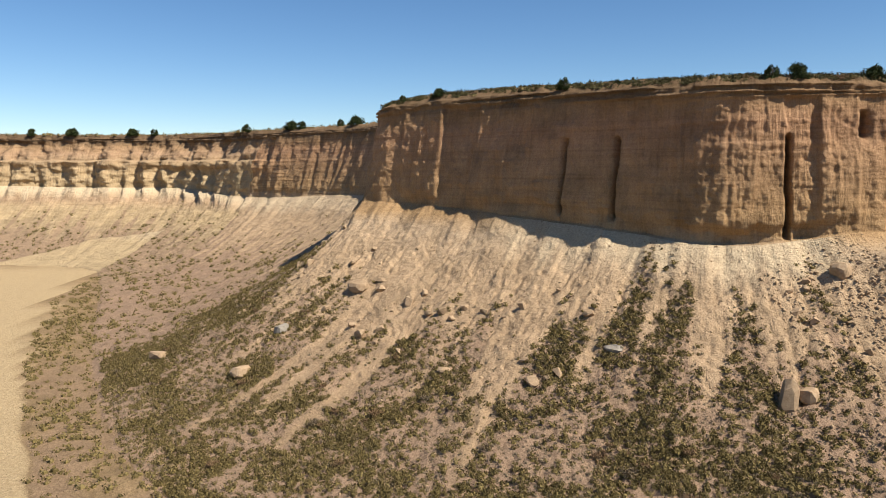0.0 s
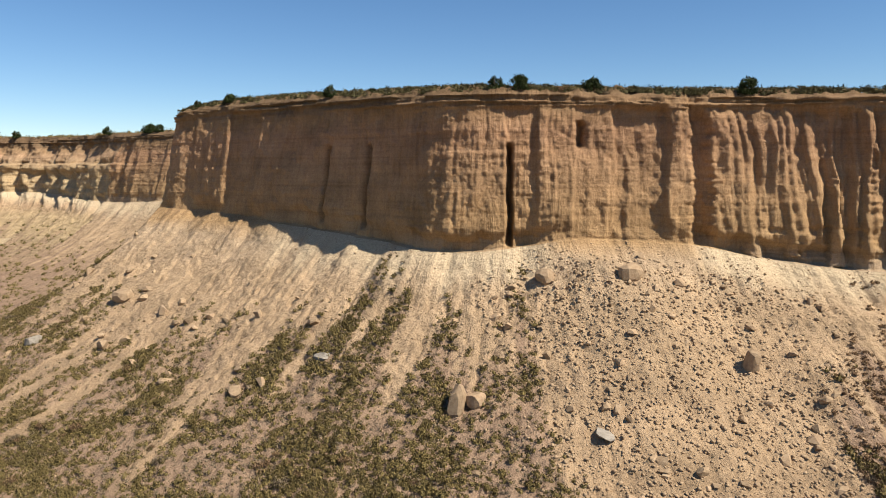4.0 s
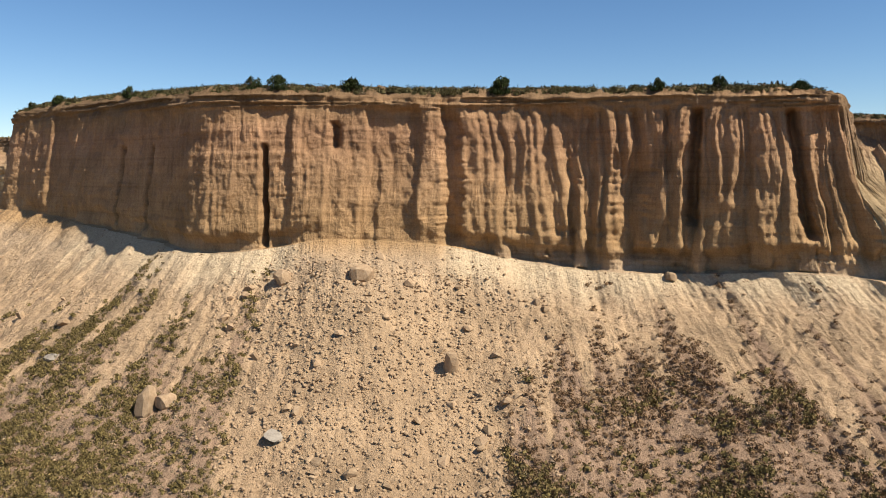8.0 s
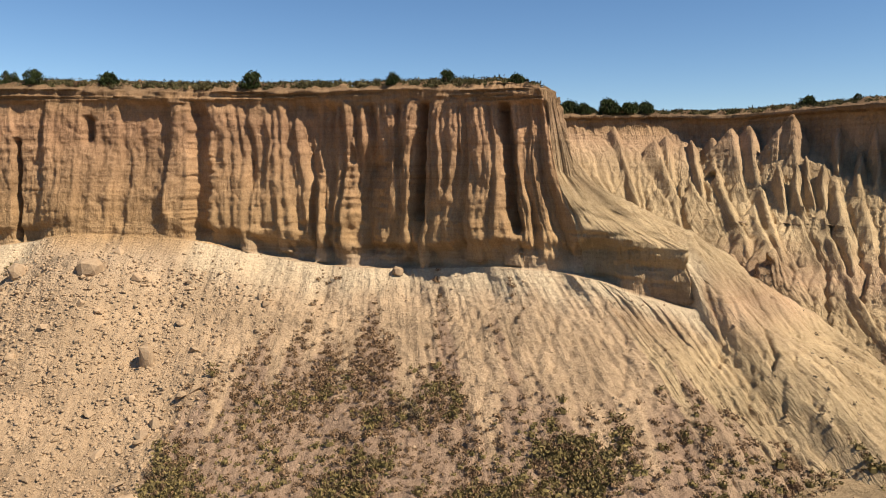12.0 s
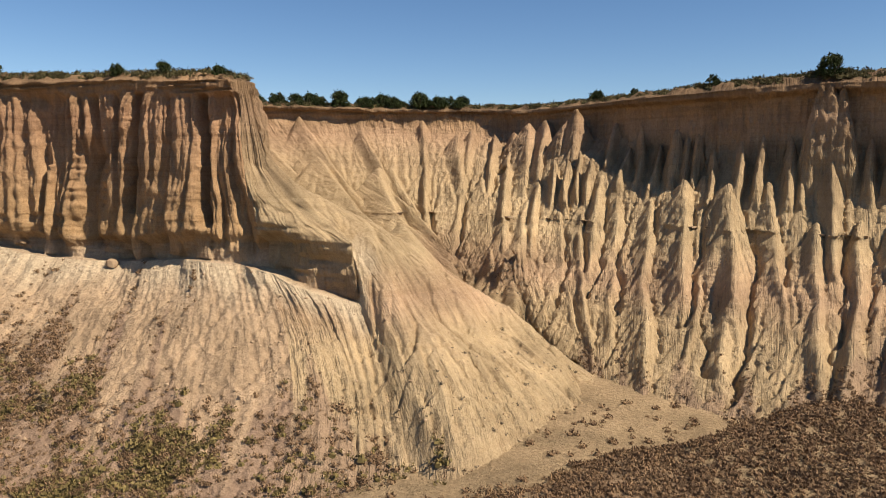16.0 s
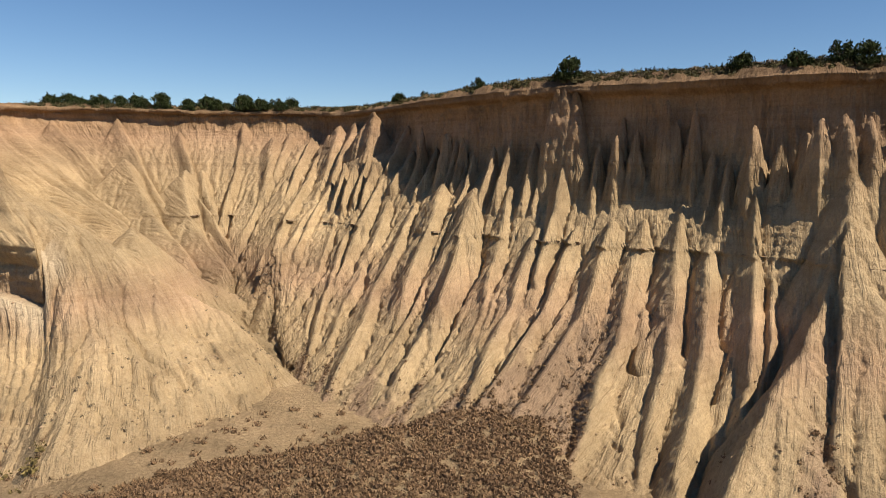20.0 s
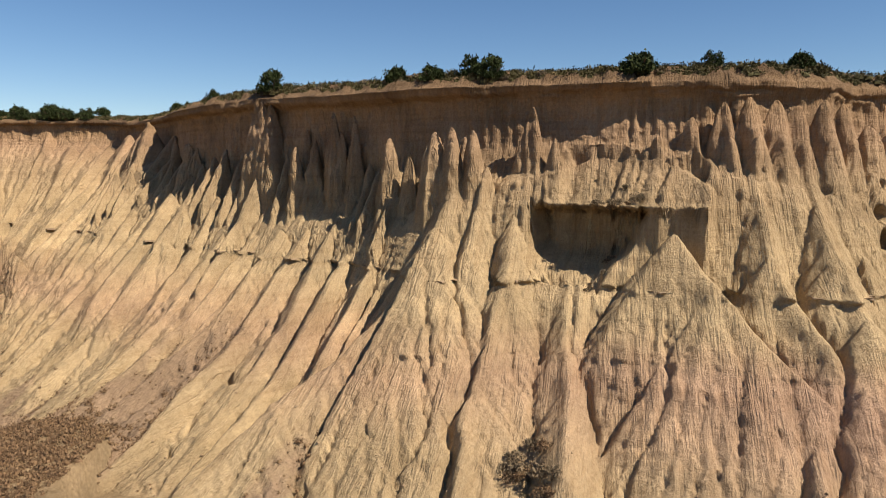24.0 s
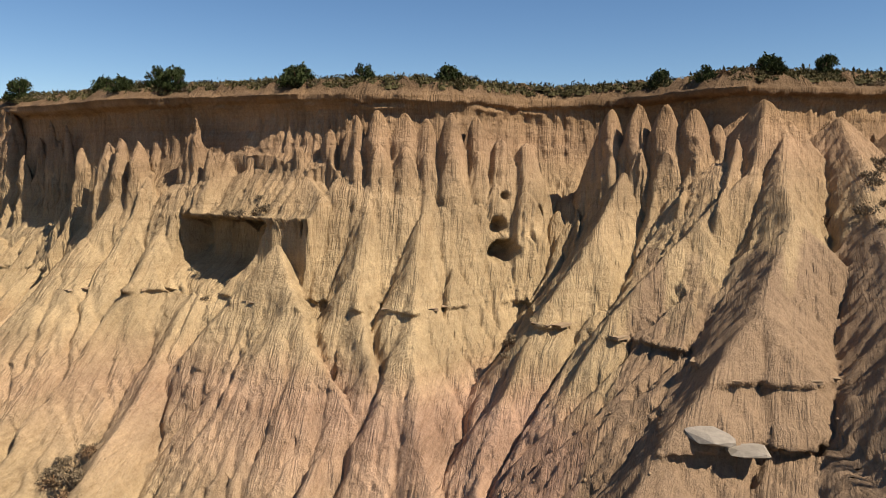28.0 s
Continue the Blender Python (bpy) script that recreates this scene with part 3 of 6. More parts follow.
def row_of_cones(u0, u1, gap, apex, k, drop, fade, wall_only=False):
    place = S[col_at(u0)]
    while place < S[col_at(u1)]:
        cone(int(np.searchsorted(S, place)), rng.uniform(*apex), rng.uniform(*k), rng.uniform(*drop), rng.uniform(0.85, 1.2), rng.uniform(-0.07, 0.07), fade, wall_only)
        place += rng.uniform(*gap)


row_of_cones(14.8, 18.9, (2.5, 6.0), (27, 34), (0.05, 0.1), (8, 14), 0.6, True)
# slots and holes in the bluff
slot(16.5, 99.5, 23.5, 33.6, 0.26, 2.4)
slot(22.9, 93.9, 23.2, 33.6, 0.34, 2.8)
slot(38.8, 80.8, 21.8, 33.4, 0.3, 2.6)
slot(47.0, 81.0, 33.2, 36.0, 0.4, 1.8, 2)
slot(60.5, 79.0, 22.5, 37.0, 1.1, 1.5, 4, 1.0)
slot(79.5, 73.0, 20.5, 31.5, 1.9, 1.1, 4, 1.5)
slot(85.2, 70.0, 25.0, 36.8, 0.5, 2.0)
slot(94.3, 65.4, 24.0, 36.5, 0.6, 2.0)
# fine runnels and popcorn clay over all of it
sw2, ss2 = warped(S, fz, 0.6, 0.3, 13), warped(S2, sz, 0.5, 0.3, 14, 0.15)
grit_f = 0.035 * fbm(fx * 1.5, fy * 1.5, fz * 1.5, 2, 35, 0.8)
grit_s = 0.045 * fbm(sx * 1.4, sy * 1.4, sz * 1.4, 2, 36, 0.8) + 0.035 * np.sign(vnoise(0 * sz, S2[None] * 0.02, sz * 1.7, 37)) * smooth(15, 24, U)[None]
clay = style((0, 0.2), (14, 0.2), (19, 0.6), (19.8, 1.8), (22, 1.6), (24, 1.0), (46, 1.1))
clay_f = style((0, 0.2), (14, 0.3), (19, 0.3), (21, 0.3), (24, 0.8), (46, 0.9))
dface += grit_f + clay_f * 0.16 * (spurs(sw2, 0.62, 17, 1.3) - 0.5) * smooth(0.1, 0.3, w)
dslope += grit_s + (0.25 + clay) * 0.17 * (spurs(ss2, 0.75, 18, 1.0) - 0.5) * smooth(0, 0.1, q) * (1 - 0.6 * q)

normal_s = np.stack([OUT[None, :, 0] * 0.75 + 0 * sz, OUT[None, :, 1] * 0.75 + 0 * sz, 0.66 + 0 * sz], axis=2)
blend = smooth(0.0, 0.15, q)[..., None]
normal_s = OUT[None] * (1 - blend) + normal_s * blend
# round the nose the columns draw together towards the rim, and the relief with them
apart = np.linalg.norm(np.gradient(face[..., :2], axis=1), axis=2)
apart = np.clip(1.5 * apart / apart.max(axis=0)[None], 0.12, 1.0)
turning = smooth(18.9, 19.2, U) * smooth(20.7, 20.3, U)
dface = (dface - under_f) * (1 - turning[None] * (1 - apart)) + under_f
FACE = face + OUT[None] * dface[..., None]
SLOPE = slope + normal_s * dslope[..., None]
# ---- badlands beyond the nose: ridges with falling flanks, gullies cut by the rain ----
B0 = col_at(19.8)
SB, SB2, UB, OB = S[B0:], S2[B0:], U[B0:], OUT[B0:]
NB = NCOL - B0


def along(*pairs):
    return np.interp(UB, [p[0] for p in pairs], [p[1] for p in pairs])


# the ground of the gullies: wall set back under its cap, slope a little sunk
BASE = np.concatenate([face, slope])[:, B0:].copy()
set_back = along((19.8, 0.0), (22.5, 0.2), (24, 0.8), (28, 0.9), (29.3, 0.9), (34.5, 0.9), (36, 0.4), (40, 0.4), (41, 1.0), (46, 0.8))
wall_row = (smooth(0.05, 0.085, w) * (1 - smooth(0.6, 1.0, w)))
BASE[:NF] -= OB[None] * (wall_row * set_back[None])[..., None]
sunk = along((19.8, 0.0), (20.3, 0.3), (22.5, 0.6), (24, 1.3), (33, 1.1), (33.8, 1.8), (35, 2.3), (36.5, 1.9), (40.5, 1.9), (42, 1.6), (46, 1.4))
BASE[NF:, :, 2] -= sunk[None] * smooth(0.0, 0.2, q) * (1 - 0.5 * smooth(0.75, 1.0, q))
fan = along((19.85, 0.0), (20.1, 1.7), (21.1, 1.7), (21.7, 0.0))
BASE[NF:, :, 2] += fan[None] * smooth(0.25, 0.7, q) * (1 - smooth(0.86, 1.0, q))
RIDGES = []


def ridge(points, left, right=None, blunt=0.25):
    """A crest through points from its top down, with flanks that fall by left and right metres a metre."""
    RIDGES.append((np.array(points, dtype=float), left, left if right is None else right, blunt))


def on_base(i, z):
    """Where the ground of column i passes the level z."""
    col = BASE[:, i]
    return col[min(int((col[:, 2] >= z).sum()), len(col) - 1)].copy()


def ridge_row(u0, u1, gap, top, drop, flank, out, lift, sway=1.5, seed=0, blunt=0.2, head=(0.5, 1.5)):
    """Uneven crests side by side that follow the fall of the ground; head: how far their tops stand over it."""
    rng = np.random.RandomState(seed)
    line = SB2 if drop[1] > 7 else SB
    at, end = np.interp((u0, u1), UB, line)
    while at < end:
        i = int(np.clip(np.searchsorted(line, at), 0, NB - 1))
        z0, fall = rng.uniform(*top), rng.uniform(*drop)
        a, b = on_base(i, z0 - rng.uniform(*head)), on_base(i, z0 - fall)
        o = rng.uniform(*out)
        a[:2] += OB[i, :2] * o
        a[2] = z0
        b[:2] += OB[i, :2] * o * 0.5 + np.array((OB[i, 1], -OB[i, 0])) * rng.uniform(-sway, sway)
        b[2] += rng.uniform(*lift)
        mid = on_base(i, (a[2] + b[2]) / 2)
        m = np.array((*((a + b) / 2 + rng.uniform(-0.3, 0.3, 3))[:2], (a[2] + b[2]) / 2 - rng.uniform(0.0, 0.4)))
        if fall > 7:
            m[:2] = 0.5 * m[:2] + 0.5 * mid[:2]
        k = rng.uniform(*flank)
        ridge((a, m, b), k, k * rng.uniform(0.8, 1.25), blunt)
        at += rng.uniform(*gap)


def ridge_height(x, y):
    """Height of the highest flank over each place."""
    wx = x + 0.35 * vnoise(x * 0.2, y * 0.2, 0 * x, 201) + 0.08 * vnoise(x * 0.8, y * 0.8, 0 * x, 202)
    wy = y + 0.35 * vnoise(x * 0.2, y * 0.2, 0 * x, 203) + 0.08 * vnoise(x * 0.8, y * 0.8, 0 * x, 204)
    top = np.full(x.shape, -50.0)
    flat_x, flat_y, flat_t = wx.reshape(-1), wy.reshape(-1), top.reshape(-1)
    order = np.argsort(flat_x)
    sorted_x = flat_x[order]
    for pts, left, right_k, blunt in RIDGES:
        reach = min(13.0, (pts[0, 2] - 7.0) / min(left, right_k))
        lo, hi = np.searchsorted(sorted_x, (pts[:, 0].min() - reach, pts[:, 0].max() + reach))
        idx = order[lo:hi]
        idx = idx[(flat_y[idx] > pts[:, 1].min() - reach) & (flat_y[idx] < pts[:, 1].max() + reach)]
        px, py, best = flat_x[idx], flat_y[idx], flat_t[idx]
        for (ax, ay, az), (bx, by, bz) in zip(pts[:-1], pts[1:]):
            dx, dy = bx - ax, by - ay
            t = np.clip(((px - ax) * dx + (py - ay) * dy) / (dx * dx + dy * dy + 1e-9), 0, 1)
            ex, ey = px - ax - t * dx, py - ay - t * dy
            r = np.sqrt(ex * ex + ey * ey + blunt * blunt) - blunt
            k = np.where(dx * ey - dy * ex > 0, left, right_k)
            best = np.maximum(best, az + (bz - az) * t - k * r)
        flat_t[idx] = best
    return flat_t.reshape(x.shape)


# the spur of the nose, its small cone by the gully, and the low fan before it
ridge(((98.2, 65.2, 37.2), (98.9, 64.2, 33.0), (99.8, 63.3, 30.2)), 6.0, 6.0, 0.5)
ridge(((99.6, 63.4, 30.4), (101.7, 62.0, 28.4)), 2.6, 2.6, 0.5)
ridge(((101.7, 62.0, 28.4), (104.4, 61.4, 27.1), (110.3, 60.6, 24.2), (113.0, 60.6, 22.6), (116.5, 60.5, 19.9), (122.0, 60.6, 16.7)), 1.2, 1.0, 0.5)
ridge(((122.6, 60.4, 16.5), (126.0, 58.8, 13.2), (130.0, 56.2, 9.4)), 0.95, 0.75, 0.6)
ridge(((117.0, 59.0, 19.0), (120.5, 54.0, 14.0), (124.5, 46.5, 8.6)), 0.7, 0.7, 0.8)
ridge(((110.5, 57.5, 21.5), (113.5, 50.0, 15.0), (117.0, 41.5, 8.6)), 0.65, 0.65, 0.8)
ridge(((108.6, 46.5, 12.6), (110.5, 42.5, 10.6), (112.0, 38.0, 7.6)), 0.5, 0.5, 0.8)
ridge(((112.5, 66.5, 24.0), (117.0, 70.0, 19.0), (121.0, 72.5, 16.0)), 1.0, 1.0)
# amphitheatre: the block on its cone, spurs under the rim columns
ridge(((125.7, 74.3, 21.0), (126.4, 72.8, 18.0)), 2.4, 2.4, 0.7)
ridge(((125.6, 75.5, 19.5), (127.0, 70.0, 15.5), (128.0, 65.5, 12.6)), 1.1, 1.1)
ridge(((136.3, 89.8, 37.6), (135.6, 87.6, 33.0), (133.2, 81.5, 26.0), (130.0, 71.5, 17.5)), 2.0, 1.5)
ridge(((137.8, 81.6, 29.2), (135.5, 76.0, 24.5), (131.0, 65.0, 14.0)), 1.15, 1.3)
ridge(((131.0, 96.5, 36.0), (129.6, 90.0, 29.0), (127.5, 80.0, 21.5)), 1.3, 1.2)
ridge(((121.0, 100.5, 34.5), (121.3, 93.0, 27.5), (123.5, 83.0, 21.0)), 1.3, 1.2)
ridge(((109.7, 95.5, 29.5), (112.0, 88.0, 23.5), (118.5, 79.5, 18.0)), 1.15, 1.1)
ridge(((101.0, 96.5, 31.0), (106.0, 89.5, 24.8), (114.0, 80.5, 19.0)), 1.15, 1.0)
# right-hand wall: the great pillar and its neighbours
for x, y, z in ((155.7, 65.8, 38.4), (156.6, 65.3, 38.9), (157.4, 64.5, 38.2)):
    ridge(((x, y, z), (x - 0.1, y - 0.5, z - 1.5), (x - 0.5, y - 1.2, 29.0)), 7.0, 8.0, 1.0)
ridge(((156.3, 64.4, 32.5), (154.6, 60.6, 26.0), (152.0, 55.5, 20.5)), 2.3, 2.6)
ridge(((147.8, 68.4, 28.2), (146.4, 64.0, 24.5), (143.5, 57.0, 18.0)), 1.4, 1.3)
ridge(((144.4, 72.4, 28.5), (143.2, 69.0, 25.0), (140.0, 61.0, 18.0)), 1.4, 1.3)
ridge(((160.6, 60.4, 33.6), (160.3, 59.6, 29.0)), 6.0, 7.0, 0.4)
ridge(((164.6, 58.2, 36.8), (164.4, 57.6, 31.0)), 9, 9, 0.4)
ridge(((166.4, 56.8, 36.4), (166.2, 56.2, 31.0)), 9, 9, 0.4)
ridge(((170.0, 52.2, 34.2), (169.7, 51.4, 29.5)), 5.5, 6.0, 0.4)
ridge(((171.6, 50.6, 32.6), (171.2, 49.6, 27.0)), 5.0, 5.5, 0.3)
# flat-topped block and the pale crest that runs down from it
for x, y, z in ((173.8, 48.6, 34.6), (175.2, 47.9, 34.9), (176.9, 47.2, 34.7)):
    ridge(((x, y, z), (x - 0.1, y - 0.5, z - 1.2)), 7, 7, 0.8)
ridge(((175.4, 47.0, 31.0), (173.6, 44.2, 27.0), (171.2, 41.6, 22.6), (167.0, 37.2, 18.7), (163.0, 33.8, 16.6), (156.5, 28.0, 11.5)), 0.85, 1.5, 0.3)
ridge(((177.5, 45.5, 29.5), (176.0, 42.0, 25.5), (172.2, 36.5, 19.8), (169.5, 29.0, 14.0)), 1.15, 1.1)
ridge(((180.0, 44.2, 28.5), (178.6, 40.0, 24.0), (175.8, 33.5, 18.2), (173.5, 25.0, 12.0)), 1.2, 1.1)
ridge(((183.0, 40.0, 24.0), (182.2, 35.5, 20.0), (180.5, 27.0, 14.5)), 1.1, 1.0)
ridge(((181.4, 46.4, 36.6), (181.5, 45.2, 32.0), (181.0, 43.8, 28.0)), 4.0, 3.5)
ridge(((183.2, 45.2, 34.0), (183.2, 44.2, 31.0)), 3.5, 3.5)
# the long pale rib below the shelf
ridge(((190.0, 37.0, 27.2), (191.3, 34.0, 24.3), (193.0, 30.9, 21.5), (195.0, 28.3, 18.9), (197.2, 25.0, 16.2), (199.6, 20.5, 12.5)), 1.5, 1.15, 0.2)
# draped spires and the pyramids beneath them
for x, y, z in ((190.7, 42.3, 34.2), (193.1, 42.3, 35.6), (195.3, 41.6, 36.6), (197.0, 41.0, 37.0), (198.8, 40.8, 36.8), (200.3, 40.8, 36.4), (202.2, 40.6, 36.8), (204.2, 41.4, 36.6)):
    ridge(((x, y + 0.4, z), (x + 0.1, y - 0.7, z - 2.6), (x + 0.2, y - 2.2, 30.2)), 4.2, 4.2, 0.7)
ridge(((196.2, 39.4, 31.5), (195.4, 35.0, 26.0), (196.8, 29.5, 21.0)), 1.3, 1.4)
ridge(((200.4, 39.0, 31.0), (199.6, 34.0, 26.0), (199.3, 30.2, 22.8), (200.4, 22.5, 15.6)), 1.2, 1.15)
ridge(((203.6, 39.5, 30.0), (203.4, 35.6, 25.0), (201.8, 29.0, 19.5)), 1.3, 1.9)
# tower with the holes
ridge(((206.2, 41.6, 35.0), (205.6, 40.0, 31.5), (205.2, 37.6, 27.0)), 3.0, 3.0, 0.8)
ridge(((208.3, 41.8, 34.6), (208.0, 40.0, 31.0), (207.6, 38.6, 28.2)), 3.2, 2.6, 1.0)
# last bay: fingers under the rim and the wide fans that come down from them
for x, y, z in ((214.6, 40.6, 37.2), (216.3, 39.0, 37.5), (217.8, 37.6, 37.4), (219.4, 36.8, 37.0), (221.0, 36.6, 36.0)):
    ridge(((x, y + 0.3, z), (x - 0.4, y - 1.2, z - 3.4), (x - 1.0, y - 2.4, 31.0)), 3.4, 3.4, 0.6)
ridge(((223.6, 35.8, 37.6), (221.6, 32.6, 33.0), (217.2, 30.0, 29.6), (211.0, 26.0, 24.5), (205.5, 21.5, 18.0)), 1.0, 1.25, 0.25)
ridge(((224.4, 34.6, 35.6), (221.0, 26.5, 30.0), (216.2, 19.4, 26.3), (209.5, 13.5, 21.5), (204.0, 8.0, 17.0)), 0.85, 1.0, 0.25)
ridge(((229.5, 36.0, 36.5), (226.5, 27.0, 31.0), (221.5, 16.5, 26.0), (214.0, 6.0, 20.5)), 0.9, 0.9)
ridge(((214.6, 37.6, 32.5), (211.5, 33.0, 28.0), (207.8, 29.5, 24.6), (204.6, 25.4, 20.0)), 1.1, 1.2)
ridge(((236.0, 38.0, 37.0), (233.0, 28.0, 31.0), (228.0, 14.0, 25.0)), 0.9, 0.9)
# spires and flutes all along the wall, smaller spurs on the slopes
ridge_row(23.0, 28.8, (2.8, 5.2), (34.0, 37.3), (13, 20), (1.3, 1.8), (0.3, 1.2), (0.3, 1.2), 1.5, 211)
ridge_row(23.2, 28.9, (5.0, 9.0), (26.5, 31.0), (10, 16), (1.0, 1.3), (0.1, 0.4), (0.5, 1.4), 2.0, 212, 0.2, (0.0, 0.3))
ridge_row(28.8, 34.4, (1.2, 3.4), (30.5, 35.8), (4.5, 6.9), (5.5, 12.0), (0.3, 1.3), (0.3, 1.0), 0.3, 214, 0.7)
ridge_row(28.9, 34.6, (1.8, 4.0), (23.5, 29.5), (12, 17), (0.95, 1.35), (0.0, 0.3), (0.1, 0.6), 2.0, 215, 0.15, (0.0, 0.8))
ridge_row(34.5, 35.9, (1.8, 4.0), (31.0, 35.0), (4, 6.9), (5.0, 9.0), (0.4, 1.2), (0.1, 0.6), 0.3, 217, 0.7)
ridge_row(34.6, 40.4, (4.5, 9.0), (20.0, 26.0), (10, 14), (1.0, 1.3), (0.0, 0.3), (0.4, 1.2), 2.0, 218, 0.15, (0.0, 0.2))
ridge_row(40.8, 45.8, (1.6, 3.6), (33.0, 36.8), (5, 6.9), (3.5, 6.0), (0.4, 1.4), (0.3, 1.0), 0.5, 219)
ridge_row(19.9, 21.0, (0.9, 2.4), (12.0, 22.0), (8, 12), (0.7, 1.1), (0.0, 0.3), (0.0, 0.4), 1.0, 222, 0.2, (0.0, 0.2))

# the sand heap on the shelf; the shelf ends in a lip
SHELF_A, SHELF_B = np.array((180.9, 44.1)), np.array((192.6, 36.9))
SHELF_RUN = np.linalg.norm(SHELF_B - SHELF_A)
SHELF_T = (SHELF_B - SHELF_A) / SHELF_RUN
SHELF_N = np.array((SHELF_T[1], -SHELF_T[0]))       # outward


def shelf_place(x, y):
    dx, dy = x - SHELF_A[0], y - SHELF_A[1]
    return dx * SHELF_T[0] + dy * SHELF_T[1], dx * SHELF_N[0] + dy * SHELF_N[1]


def shelf_land(x, y, z):
    """The sand heap on the shelf, and the hollow's floor before it, laid into heights z."""
    a, o = shelf_place(x, y)
    o = o + 0.5 * vnoise(a * 0.4, 0 * a, 0 * a, 221) + 0.12 * vnoise(a * 1.9, 0 * a, 0 * a, 223)
    sand = 29.1 + np.clip(np.minimum(0.95 * np.clip(-o - 0.3, 0, None), 4.9 - 0.55 * np.abs(a - 6.6)), 0, 4.6)
    on = (a > 0) & (a < SHELF_RUN - 0.3) & (o > -7.5)
    z = np.where(on & (o < 0.5), np.maximum(z, np.where(o < 0, sand, sand - 9.0 * o)), z)
    z = np.where((a > 1.6) & (a < SHELF_RUN - 1.0) & (o < 0.0), np.minimum(z, sand + 14.0 * np.clip(-o - 3.9, 0, None) + 2.5 * np.clip(2.6 - a, 0, None)), z)
    floor_z = 24.3 + 0.55 * np.clip(np.abs(a - 4.3) - 1.2, 0, None) ** 1.5 - 0.85 * np.clip(o - 0.5, 0, None)
    return np.where((a > 0.3) & (a < 8.6) & (o >= 0.0) & (o < 3.0), np.minimum(z, np.maximum(floor_z, 29.1 - 9.6 * o)), z)


# rain: gather the water over a square grid and cut branching rills
STEPS = [(a, b) for a in (-1, 0, 1) for b in (-1, 0, 1) if a or b]


def near_cells(grid, fill):
    big = np.pad(grid, 1, constant_values=fill) if fill is not None else np.pad(grid, 1, mode="edge")
    return [big[1 + a:1 + a + grid.shape[0], 1 + b:1 + b + grid.shape[1]] for a, b in STEPS]


def rain(points, shape_land, x0, x1, y0, y1, cell, turns, seed):
    """Depth of the rills over a stretch of land given by points; returns a function of x and y."""
    rx, ry = np.arange(x0, x1, cell), np.arange(y0, y1, cell)
    ix = ((points[..., 0] - x0) / cell).round().astype(int).reshape(-1)
    iy = ((points[..., 1] - y0) / cell).round().astype(int).reshape(-1)
    ok = (ix >= 0) & (iy >= 0) & (ix < len(rx)) & (iy < len(ry))
    key = iy[ok] * len(rx) + ix[ok]
    n_in = np.bincount(key, minlength=len(rx) * len(ry))
    ground = (np.bincount(key, weights=points[..., 2].reshape(-1)[ok], minlength=len(n_in)) / np.maximum(n_in, 1)).reshape(len(ry), len(rx))
    known = (n_in > 0).reshape(ground.shape)
    for _ in range(10):
        cnt = sum(near_cells(known.astype(float), 0.0))
        tot = sum(near_cells(ground * known, 0.0))
        ground = np.where(known, ground, tot / np.maximum(cnt, 1))
        known = known | (cnt > 0)
    xx, yy = np.meshgrid(rx, ry)
    ground = np.where(known, shape_land(xx, yy, ground), 0.0)
    grad = np.hypot(*np.gradient(ground, cell))
    bare = known * smooth(3.0, 1.6, grad) * smooth(0.15, 0.5, grad)
    cuts = np.zeros_like(ground)
    for turn, (depth, rough) in enumerate(turns):
        shape = ground - cuts + rough * fbm(xx * 1.1, yy * 1.1, 0 * xx, 2, seed + turn, 0.6)
        falls = np.stack([(shape - other) / math.hypot(a, b) for other, (a, b) in zip(near_cells(shape, 99.0), STEPS)])
        moves = np.array([a * len(rx) + b for a, b in STEPS])
        goal = np.where(falls.max(axis=0) > 0, np.arange(shape.size).reshape(shape.shape) + moves[np.argmax(falls, axis=0)], -1).reshape(-1).tolist()
        water = [cell * cell] * shape.size
        for c in np.argsort(-shape.reshape(-1)).tolist():
            if goal[c] >= 0:
                water[goal[c]] += water[c]
        trench = depth * bare * np.clip(np.array(water).reshape(shape.shape) - 0.15, 0, 900) ** 0.36
        for _ in range(7):
            trench = np.maximum(trench, np.max([other - 1.2 * cell * math.hypot(a, b) for other, (a, b) in zip(near_cells(trench, 0.0), STEPS)], axis=0))
        cuts = cuts + trench
    cuts = 0.64 * cuts + 0.045 * sum(near_cells(cuts, None))

    def depth_at(x, y):
        fx_, fy_ = np.clip((x - x0) / cell, 0, len(rx) - 1.01), np.clip((y - y0) / cell, 0, len(ry) - 1.01)
        a, b = fx_.astype(int), fy_.astype(int)
        u_, v_ = fx_ - a, fy_ - b
        return (cuts[b, a] * (1 - u_) + cuts[b, a + 1] * u_) * (1 - v_) + (cuts[b + 1, a] * (1 - u_) + cuts[b + 1, a + 1] * u_) * v_
    return depth_at


cut_at = rain(BASE, lambda x, y, z: shelf_land(x, y, np.maximum(z, ridge_height(x, y))), 94.0, 240.0, -12.0, 109.0, 0.25, ((0.11, 0.24), (0.14, 0.10), (0.13, 0.05)), 230)


def land(p):
    x, y = p[..., 0], p[..., 1]
    z = shelf_land(x, y, np.maximum(p[..., 2], ridge_height(x, y)))
    return np.stack([x, y, np.minimum(z, np.maximum(R[None, B0:, 2] - 0.25, p[..., 2])) - cut_at(x, y)], axis=2)


